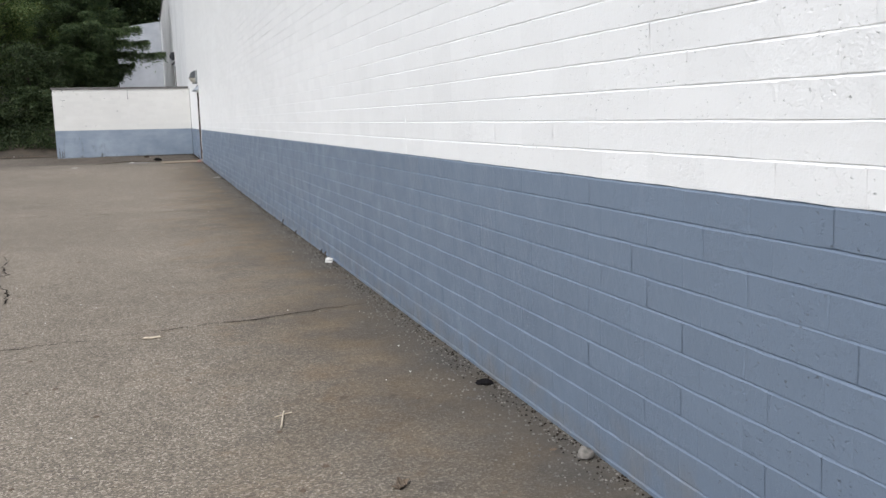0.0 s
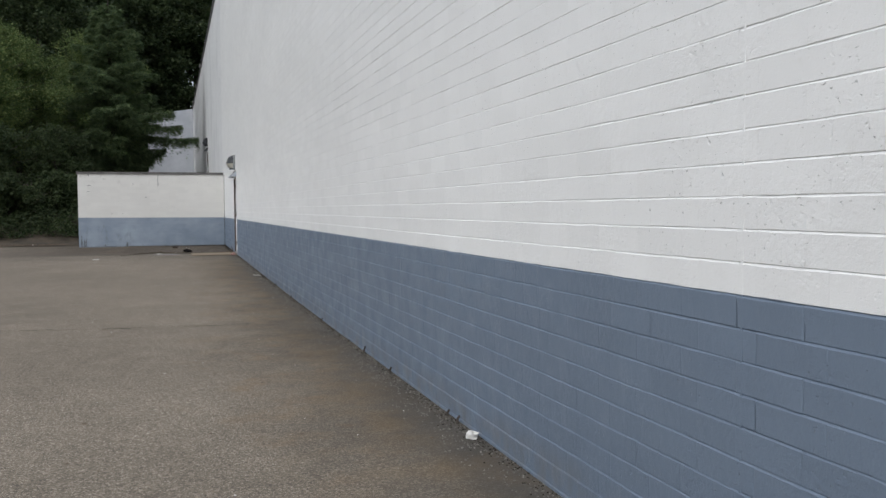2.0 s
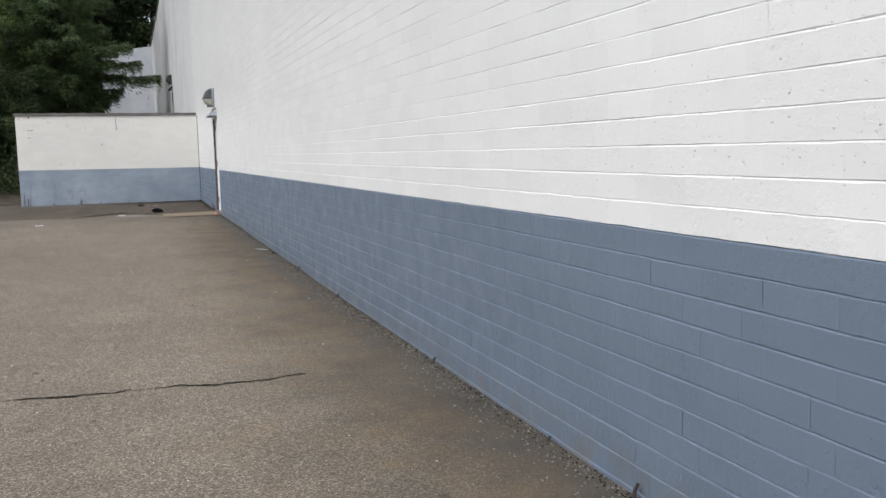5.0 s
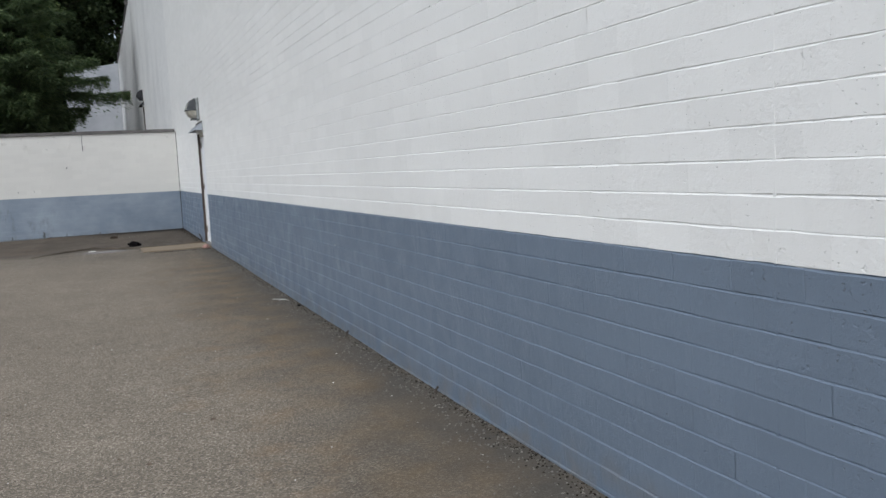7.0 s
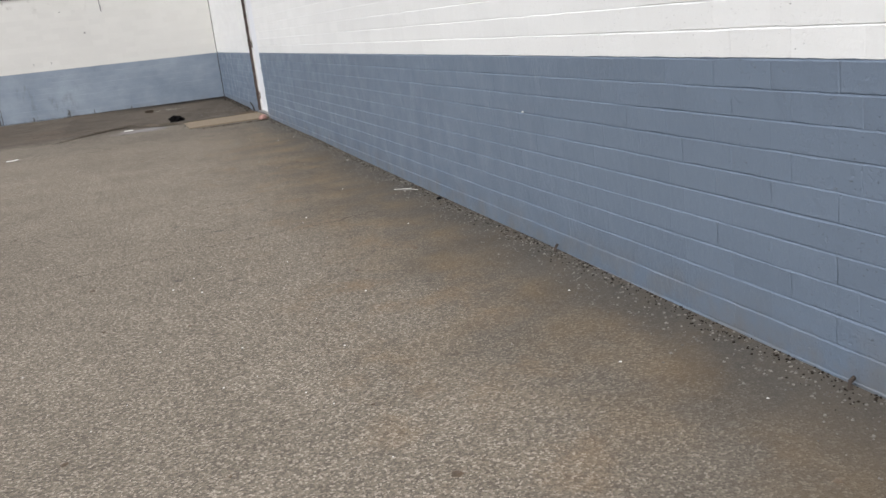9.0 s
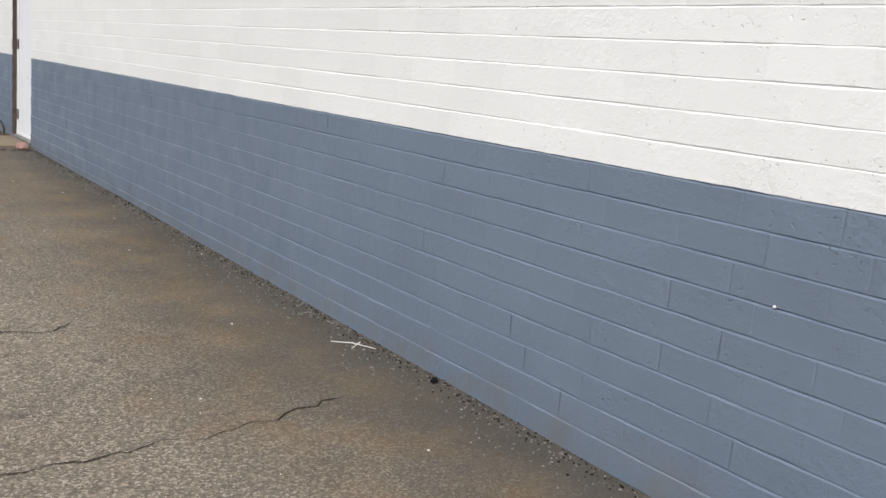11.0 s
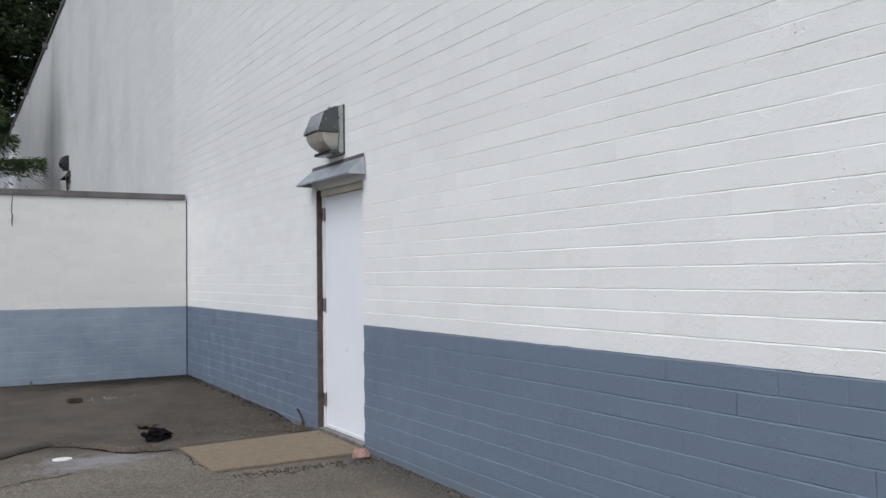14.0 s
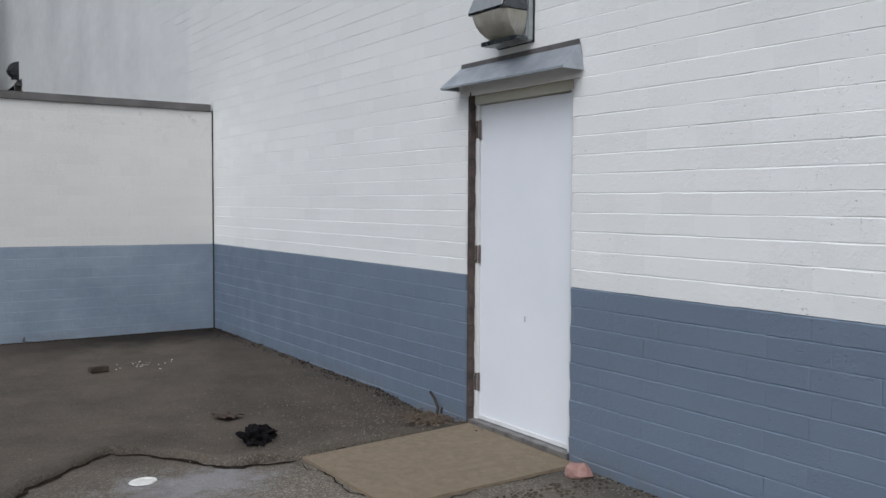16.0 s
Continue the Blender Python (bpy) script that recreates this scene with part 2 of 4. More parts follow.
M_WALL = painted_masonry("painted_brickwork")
M_OLD = plain("weathered_white_paint", (0.36, 0.38, 0.41), (0.50, 0.52, 0.55), 0.6, 0.7, 0, 0.3, 20)
M_LOW = painted_masonry("painted_low_wall", 0.0055, True)
M_ASPHALT = asphalt_material("worn_asphalt")
M_APRON = asphalt_material("old_dark_apron", 0.90, True)
M_CRACK = plain("crack_dirt_and_shadow", (0.008, 0.007, 0.006), (0.034, 0.026, 0.020), 20, 0.95, spec=0.06)
M_STAIN = plain("grey_run_off_stain", (0.06, 0.062, 0.065), (0.13, 0.135, 0.14), 25, 0.8)
M_SLAB = plain("tan_concrete", (0.158, 0.122, 0.080), (0.212, 0.166, 0.112), 22.0, 0.85, 0, 0.6, 140)
M_DOOR = plain("white_door_paint", (0.76, 0.78, 0.82), (0.80, 0.815, 0.85), 2.0, 0.42, 0, 0.05, 40)
M_FRAME = plain("white_frame_paint", (0.66, 0.66, 0.65), (0.76, 0.76, 0.75), 6.0, 0.5, 0, 0.1)
M_HEAD = plain("yellowed_frame_paint", (0.52, 0.50, 0.42), (0.62, 0.60, 0.51), 5.0, 0.55, 0, 0.1)
M_BROWN = plain("bare_brown_brick", (0.045, 0.034, 0.030), (0.105, 0.078, 0.068), 14, 0.85, 0, 0.5)
M_HINGE = plain("dull_bronze", (0.12, 0.095, 0.085), (0.20, 0.16, 0.145), 30, 0.5, 0.5, 0.1)
M_ALU = plain("worn_threshold_metal", (0.16, 0.15, 0.145), (0.30, 0.29, 0.28), 12, 0.45, 0.6, 0.15)
M_HOOD = plain("galvanised_sheet", (0.30, 0.325, 0.36), (0.46, 0.49, 0.53), 6, 0.42, 0.55, 0.12, 25)
M_BRONZE = plain("dark_lamp_housing", (0.020, 0.024, 0.027), (0.04, 0.045, 0.05), 9, 0.20, 0.0, 0.03, spec=0.8)
# Warm, bright base colour whitens the blue sky reflected in the lamp front.
M_MIRROR = plain("sky_mirror_lamp_front", (0.74, 0.69, 0.60), (0.84, 0.79, 0.70), 14, 0.16, 1.0, 0.015, 30)
M_PLATE = plain("grey_lamp_plate", (0.22, 0.24, 0.245), (0.34, 0.36, 0.36), 9, 0.5, 0.2, 0.1)
M_CAP = plain("weathered_coping_metal", (0.085, 0.08, 0.078), (0.16, 0.15, 0.145), 3.0, 0.55, 0.3, 0.2)
M_JOINT = plain("black_sealant", (0.015, 0.015, 0.016), (0.035, 0.035, 0.036), 15, 0.7)
M_ROOF = plain("dark_roof_membrane", (0.03, 0.03, 0.033), (0.06, 0.06, 0.062), 1.0, 0.8)
# Soil colour is darkened for the shade at the bank's foot.
M_SOIL = plain("shaded_leaf_mould", (0.022, 0.017, 0.011), (0.065, 0.050, 0.033), 1.8, 0.95, 0, 0.8, 9)
M_TURF = plain("rough_turf", (0.035, 0.050, 0.018), (0.08, 0.085, 0.035), 0.8, 0.95, 0, 0.8, 6)
M_BARK = plain("dark_bark", (0.028, 0.022, 0.018), (0.075, 0.06, 0.05), 7, 0.95, 0, 0.9, 25)
M_LEAF = leaf_material("broad_leaves", (0.060, 0.100, 0.038), (0.115, 0.165, 0.056), (0.215, 0.250, 0.088))
M_NEEDLE = leaf_material("conifer_sprays", (0.066, 0.105, 0.056), (0.115, 0.165, 0.078), (0.185, 0.235, 0.105))
# Darker leaf copy: shade low in and behind the trees is in its colour.
M_FOREST = leaf_material("dark_shaded_leaves", (0.024, 0.040, 0.018), (0.045, 0.066, 0.028), (0.085, 0.108, 0.048))
M_CLOTH = plain("black_cloth", (0.006, 0.006, 0.007), (0.014, 0.013, 0.013), 30, 0.95, 0, 0.6, 80, 0.05)
M_RUST = plain("rotten_brown_scrap", (0.025, 0.018, 0.013), (0.07, 0.05, 0.035), 30, 0.95, 0, 0.6)
M_PAPER = plain("dirty_white_paper", (0.55, 0.54, 0.50), (0.72, 0.71, 0.68), 20, 0.8, 0, 0.2)
M_PINK = plain("reddish_stone", (0.24, 0.13, 0.11), (0.36, 0.22, 0.19), 18, 0.85, 0, 0.6)
M_STONE = plain("pale_gravel", (0.065, 0.060, 0.054), (0.26, 0.24, 0.21), 25, 0.85, 0, 0.5)
M_STRAW = plain("dry_straw", (0.38, 0.31, 0.22), (0.60, 0.53, 0.42), 30, 0.8, 0, 0.2)
M_CHIP = plain("dry_leaf", (0.060, 0.044, 0.030), (0.15, 0.11, 0.075), 30, 0.9, 0, 0.4)

m = Net("lamp_glass", rough=0.28, spec=0.6)
m.put(m.bsdf.inputs["Transmission Weight"], 0.45)
m.bump(m.cells(70.0, "Distance", vec=m.scaled(1, 1, 0.05)), 0.5, 0.006)
M_GLASS = m.colour(m.mix(m.ramp(m.noise(9.0, 4), 0.35, 0.7), (0.62, 0.60, 0.54), (0.42, 0.38, 0.27)))


# ---- mesh helpers ----
def mesh_of(name, verts, faces, mats, index=None):
    me = bpy.data.meshes.new(name)
    me.from_pydata(verts, [], faces)
    for k in mats if isinstance(mats, (list, tuple)) else [mats]:
        me.materials.append(k)
    if index is not None:
        me.polygons.foreach_set("material_index", index)
    me.update()
    return me


def part(name, bm, material, parent=None, label=""):
    me = bpy.data.meshes.new(name)
    bm.normal_update()
    bm.to_mesh(me)
    bm.free()
    me.materials.append(material)
    ob = new(name, me)
    if parent:
        ob.parent = parent
    return tagged(ob, label)


def empty(name, x, y, z, label, category, group="", kind=""):
    ob = new(name)
    ob.location = (x, y, z)
    return tagged(ob, label, category, group, kind)


def box(bm, x0, x1, y0, y1, z0, z1, bevel=0.0):
    """Adds a box, bevelled if asked for, to bm."""
    r = bmesh.ops.create_cube(bm, size=1.0, matrix=Matrix.LocRotScale(((x0 + x1) / 2, (y0 + y1) / 2, (z0 + z1) / 2), None, (x1 - x0, y1 - y0, z1 - z0)))
    if bevel:
        edges = list({e for v in r["verts"] for e in v.link_edges})
        bmesh.ops.bevel(bm, geom=edges, offset=bevel, segments=2, affect="EDGES")
    return bm


def solid(verts, faces):
    bm = bmesh.new()
    vs = [bm.verts.new(v) for v in verts]
    for q in faces:
        bm.faces.new([vs[i] for i in q])
    bmesh.ops.recalc_face_normals(bm, faces=bm.faces)
    return bm


def wavy(x, y, s, seed=0.0):
    return noise.noise((x * s, y * s, seed))


# ---- ground ----
FALL = [(-40.0, -0.067), (-20.0, -0.067), (-16.0, -0.055), (-12.0, -0.030), (-9.0, -0.006), (-6.2, 0.004), (-4.5, 0.018), (0.0, 0.048), (2.0, 0.055)]


def lot_height(x, y):
    """The lot is all but flat: it falls a little along the wall, away from the low wall."""
    z = FALL[0][1] if y < FALL[0][0] else FALL[-1][1]
    for (a, b), (c, d) in zip(FALL, FALL[1:]):
        if a <= y <= c:
            f = (y - a) / (c - a)
            z = b + (d - b) * f
    hollow = 0.055 * math.exp(-((y + 4.30) / 0.42) ** 2 - (x / 0.55) ** 2)
    return z - hollow + 0.005 * wavy(x, y, 0.5)


def asphalt_edge(x):
    return 0.95 + 0.05 * min(0, x + 7) * 0.3 + 0.30 * wavy(x, 0, 0.8, 3.0)


def bank_height(x, y):
    u = max(0.0, y - asphalt_edge(x))
    h = 2.2 * (1 - math.exp(-max(0.0, u - 1.0) / 5.0)) + 0.04 * u + 0.14 * wavy(x, u, 0.9, 5.0) * min(1, u)
    return lot_height(x, 0) - 0.03 + 0.10 * min(1, u / 0.5) + h


def build_ground():
    bm = bmesh.new()
    box(bm, -1500, 1500, -1500, 1500, -0.6, -0.12)
    tagged(part("ground", bm, M_TURF), "wide rough turf ground round the lot", "ground", kind="structure")

    xs = sorted([-40, -25, -18] + [-14 + 0.5 * i for i in range(29)] + [-0.875, -0.75, -0.625, -0.375, -0.25, -0.125])
    ys = sorted([-90, -60, -45] + [-38 + 0.5 * i for i in range(89)] + [-5.375 + 0.125 * i for i in range(17) if i % 4 != 3])
    verts, faces, row = [], [], len(ys)
    for x in xs:
        for y in ys:
            yy = min(y, asphalt_edge(x)) if x < -4.4 else min(y, 0.1)
            verts.append((x, yy, lot_height(x, yy)))
    for i in range(len(xs) - 1):
        for j in range(row - 1):
            a = i * row + j
            if verts[a + 1][1] - verts[a][1] > 1e-4 or verts[a + row + 1][1] - verts[a + row][1] > 1e-4:
                faces.append((a, a + row, a + row + 1, a + 1))
    lot = new("pavement", mesh_of("pavement", verts, faces, M_ASPHALT))
    for q in lot.data.polygons:
        q.use_smooth = True
    tagged(lot, "worn tan asphalt lot with exposed aggregate and brown run-off stains", "pavement", kind="structure")
    return lot


LOT = build_ground()


def build_bank():
    """The wooded slope past the lot's edge, and the raised terrace behind the low wall."""
    verts, faces = [], []
    xs = [-60, -40, -28] + [-20 + 0.6 * i for i in range(26)] + [-4.5]
    us = [0, 0.25, 0.5, 0.8, 1.2, 1.7, 2.4, 3.2, 4.2, 5.5, 7, 9, 12, 16, 22, 30, 45, 80]
    for x in xs:
        e = asphalt_edge(x) - 0.25
        for u in us:
            verts.append((x, e + u, bank_height(x, e + u) - (0.06 if u == 0 else 0.0)))
    n = len(us)
    for i in range(len(xs) - 1):
        for j in range(n - 1):
            a = i * n + j
            faces.append((a, a + n, a + n + 1, a + 1))
    me = mesh_of("bank", verts, faces, M_SOIL)
    for q in me.polygons:
        q.use_smooth = True
    tagged(new("bank", me), "dark wooded earth bank with leaf litter beside the asphalt", "bank", kind="structure")
    bm = bmesh.new()
    box(bm, -4.50, 0.0, 0.28, 40.4, -0.1, 1.92)
    tagged(part("terrace", bm, M_SOIL), "raised earth terrace held back by the low wall", "terrace", kind="structure")


build_bank()


def ribbon(points, width, seed, lift=0.004, step=0.045):
    """A crack: a thin uneven strip that follows a broken line on the lot."""
    rng = random.Random(seed)
    line = []
    for (ax, ay), (bx, by) in zip(points, points[1:]):
        n = max(2, int(math.hypot(bx - ax, by - ay) / step))
        for i in range(n):
            f = i / n
            line.append((ax + (bx - ax) * f, ay + (by - ay) * f))
    line.append(points[-1])
    verts, faces = [], []
    ox = oy = 0.0
    for i, (x, y) in enumerate(line):
        ox, oy = 0.55 * ox + rng.uniform(-0.024, 0.024), 0.55 * oy + rng.uniform(-0.024, 0.024)
        k, j = max(i - 1, 0), min(i + 1, len(line) - 1)
        tx, ty = line[j][0] - line[k][0], line[j][1] - line[k][1]
        s = math.hypot(tx, ty) or 1
        w = width * rng.uniform(0.35, 1.25) * min(1.3, max(0.2, 0.85 + 1.2 * wavy(x, y, 2.6, seed))) * (0.3 if i in (0, len(line) - 1) else 1)
        for side in (-1, 1):
            px, py = x + ox - side * ty / s * w / 2, y + oy + side * tx / s * w / 2
            verts.append((px, py, lot_height(px, py) + lift))
        if i:
            a = 2 * i
            faces.append((a - 2, a - 1, a + 1, a))
    return mesh_of("crack", verts, faces, M_CRACK)


CRACKS = [
    ([(-3.6, -27.4), (-2.33, -27.23), (-1.6, -27.12), (-0.95, -27.0), (-0.10, -26.84)], 0.015),
    ([(-2.58, -25.8), (-2.63, -25.32), (-2.81, -24.65), (-2.74, -24.4), (-2.87, -23.97), (-2.84, -23.7), (-2.92, -23.2)], 0.017),
    ([(-2.81, -24.65), (-2.95, -24.5), (-3.05, -24.1)], 0.010),
    ([(-2.63, -25.32), (-2.78, -25.5), (-2.74, -25.8)], 0.010),
    ([(-5.6, -19.15), (-4.2, -19.2), (-3.26, -19.36), (-2.47, -19.53), (-1.25, -19.63), (-0.8, -19.65)], 0.028),
    ([(-5.6, -14.1), (-5.2, -14.6), (-4.6, -15.0), (-4.35, -15.4), (-4.65, -16.1)], 0.032),
    ([(-6.3, -21.6), (-5.0, -21.0), (-4.3, -21.2)], 0.018),
    ([(-2.6, -13.6), (-1.78, -13.44), (-0.87, -13.37), (-0.5, -13.25)], 0.006),
    ([(-5.6, -6.55), (-4.13, -6.73), (-2.17, -6.99), (-1.3, -7.07), (-0.5, -7.11)], 0.015),
    ([(-3.5, -5.10), (-3.02, -5.18), (-2.68, -5.50), (-2.35, -5.36), (-2.0, -5.24)], 0.016),
    ([(-1.22, -4.84), (-1.23, -5.2), (-1.21, -5.70)], 0.010),
    ([(-1.20, -5.745), (-0.6, -5.745), (-0.2, -5.75)], 0.010),
    # Widened dark strip: edge crack plus the painted shadow under the broken paving edge.
    ([(-0.05, -4.725), (-0.6, -4.74), (-1.22, -4.81), (-1.42, -4.80), (-1.60, -4.75), (-1.74, -4.53), (-1.95, -4.25), (-2.06, -4.17), (-2.30, -4.33), (-2.54, -4.56), (-2.80, -4.85), (-3.05, -5.16)], 0.048),
    ([(-4.0, -4.2), (-3.5, -3.8), (-3.35, -3.5)], 0.012),
    ([(-1.62, -12.10), (-1.35, -12.16), (-1.15, -12.08)], 0.010),
    ([(-5.6, -9.0), (-4.9, -8.2), (-4.75, -7.4)], 0.010),
]
for k, (line, width) in enumerate(CRACKS):
    new("crack", ribbon(line, width, 40 + k)).parent = LOT


# ---- the long building ----
DOOR_Y, DOOR_Z, DOOR_W, DOOR_H = -4.680, 0.022, 0.955, 2.098
UP, ALONG = 1.93, 18.45
OPENINGS = [(DOOR_Y - DOOR_W, DOOR_Y, 0.0, DOOR_Z + DOOR_H), (DOOR_Y - DOOR_W + ALONG, DOOR_Y + ALONG, DOOR_Z + UP, DOOR_Z + DOOR_H + UP)]
Y0, Y1 = -40.0, 40.5


def wall_top(y):
    return 9.08


def build_long_wall():
    """The brickwork's backing, with door openings through it, and the bricks on its face."""
    bm = bmesh.new()
    back, front = 0.30, 0.0055

    def block(ya, yb, za, zb=None):
        ta, tb = (wall_top(ya), wall_top(yb)) if zb is None else (zb, zb)
        v = [bm.verts.new(c) for c in ((front, ya, za), (back, ya, za), (back, yb, za), (front, yb, za), (front, ya, ta), (back, ya, ta), (back, yb, tb), (front, yb, tb))]
        for q in ((0, 1, 2, 3), (4, 7, 6, 5), (0, 4, 5, 1), (1, 5, 6, 2), (2, 6, 7, 3), (3, 7, 4, 0)):
            bm.faces.new([v[i] for i in q])

    y = Y0
    for oa, ob, za, zb in OPENINGS:
        block(y, oa, -0.3)
        block(oa, ob, zb)
        if za > 0.5:
            block(oa, ob, -0.3, za)
        y = ob
    block(y, Y1, -0.3)
    bmesh.ops.recalc_face_normals(bm, faces=bm.faces)
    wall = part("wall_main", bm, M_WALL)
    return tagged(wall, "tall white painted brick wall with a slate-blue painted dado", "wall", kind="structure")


WALL = build_long_wall()
JOINTS = (-27.38, -19.78)


def ruffle_at(y, z, k):
    """Uneven thick paint and hand-laid edges, from about -1 to 1."""
    return noise.noise((y * 9.0, z * 37.0, k * 5.3)) + 0.6 * noise.noise((y * 31.0, z * 37.0, k * 5.3 + 2))


def joint_depth(y, z, low):
    """How far a bed joint is raked at one place: paint and mortar fill it here and there."""
    f = noise.noise((y * 1.9, z * 23.0, 1.7)) + 0.5 * noise.noise((y * 8.0, z * 23.0, 4.1))
    return 0.0056 * min(1.0, max(0.18, (0.68 + 0.85 * f) if low else (0.74 + 0.75 * f)))


def brick_shape(length, height, at=None, head=0.5, lip=0.0016, flat=1.0, low=True):
    """One brick's painted face, its arrises rounded by paint; at = (y, z) of a brick seen from near, whose edges waver."""
    a, b = length / 2, height / 2 - 0.0004
    groove = 0.0050 + 0.0030 * head
    c = max(a - groove, a * 0.4)
    if at:
        n = max(2, int(length / 0.036))
        cuts = [-c + 2 * c * i / n for i in range(n + 1)]
    else:
        cuts = [-c, c]
    ys = [-a] + cuts + [a]
    levels = ((0, -b, 0.0), (0, -b + 0.0024, lip * 0.35), (1, b - 0.0056, -lip), (1, b - 0.0030, 0.0009), (1, b, 0.0))
    v, q = [], []
    for i, (upper, z, x) in enumerate(levels):
        for k, y in enumerate(ys):
            end = k in (0, len(ys) - 1)
            if i in (0, 4):
                px, pz = (joint_depth(at[0] + y, at[1] + z, low) if at else 0.0042), z
            else:
                px = x + (0.0003 + 0.0030 * head if end else 0.0)
                pz = z
                if at:
                    px += 0.0014 * ruffle_at(at[0] + y, at[1], upper + 2)
                    pz += 0.0030 * ruffle_at(at[0] + y, at[1], upper)
            v.append((px * flat, y, pz))
    wide = len(ys)
    for i in range(4):
        for k in range(wide - 1):
            n = wide * i + k
            q.append((n, n + wide, n + wide + 1, n + 1))
    return v, q


def brick_rows(ya, yb, zlo, ztop, phase=0.0, holes=()):
    """The places (y, z, length) of a wall's bricks, in half-lapped courses."""
    k = int(math.floor((zlo - BAND) / COURSE))
    while BAND + (k + 1) * COURSE < max(ztop(ya), ztop(yb)):
        z = BAND + (k + 0.5) * COURSE
        y = ya - UNIT + (phase + (0.0 if k % 2 else -0.095) - ya) % UNIT
        while y < yb:
            spans = [(max(y, ya), min(y + UNIT, yb))]
            for oa, ob, za, zb in holes:
                if za < z < zb:
                    spans = [w for p, q in spans for w in ((p, min(q, oa)), (max(p, ob), q))]
            for p, q in spans:
                if q - p > 0.03 and z + COURSE / 2 < ztop((p + q) / 2):
                    yield (p + q) / 2, z, q - p
            y += UNIT
        k += 1


def lay_bricks(rows, parent, name, turn=None, skip=None, material=None, flat=1.0):
    """Joins bricks into one mesh; turn maps (x, y, z) of the flat wall to its place."""
    rng = random.Random(7)
    verts, faces = [], []
    for y, z, length in rows:
        if skip and skip(y, z, length):
            continue
        low = z < BAND
        head = rng.choice((0.03, 0.10, 0.20, 0.35, 0.50)) if low else rng.choice((0.0, 0.0, 0.0, 0.04, 0.1))
        near = -34.0 < y < 5.0 and z < (5.6 if y < -13.0 else 8.0)
        v, q = brick_shape(length, COURSE, (y, z) if near else None, head, rng.uniform(0.0014, 0.0028), flat, low)
        n = len(verts)
        slack = flat * (0.4 if low else 0.18)
        dx, dz, tilt = rng.uniform(-0.0010, 0.0010) * slack, rng.uniform(-0.0008, 0.0008), rng.uniform(-0.005, 0.005) * slack
        verts += [(x + (dx + tilt * b) * (x < 0.0035), y + b, z + c + dz) for x, b, c in v]
        faces += [tuple(i + n for i in f) for f in q]
    if turn:
        verts = [turn(*p) for p in verts]
    ob = new(name, mesh_of(name, verts, faces, material or M_WALL))
    ob.parent = parent
    return tagged(ob, kind="stuff")


def near_start(y, z, length):
    return -30.6 < y < -27.5 and -0.05 < z < 2.75 and abs(length - UNIT) < 0.01


# ---- build order: wall fabric that is joined ----
def filled_in(y, z):
    """Past the fresh coat thick old paint hides most of the joints."""
    return y > 0.85 and wavy(y * 0.20, z * 0.40, 1.0, 2.0) + 0.25 * wavy(y * 1.1, z * 1.4, 1.0, 5.0) < 0.14


all_rows = [r for r in brick_rows(Y0, Y1, -0.1, wall_top, -14.22, OPENINGS) if not (r[0] > 0.3 and r[1] < 1.85)]
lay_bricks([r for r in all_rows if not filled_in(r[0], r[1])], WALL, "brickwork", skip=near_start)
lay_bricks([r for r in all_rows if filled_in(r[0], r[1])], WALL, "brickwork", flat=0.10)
for jy in JOINTS:
    bm = bmesh.new()
    box(bm, -0.0007, 0.02, jy - 0.005, jy + 0.005, -0.1, wall_top(jy))
    part("movement_joint", bm, M_WALL, WALL)


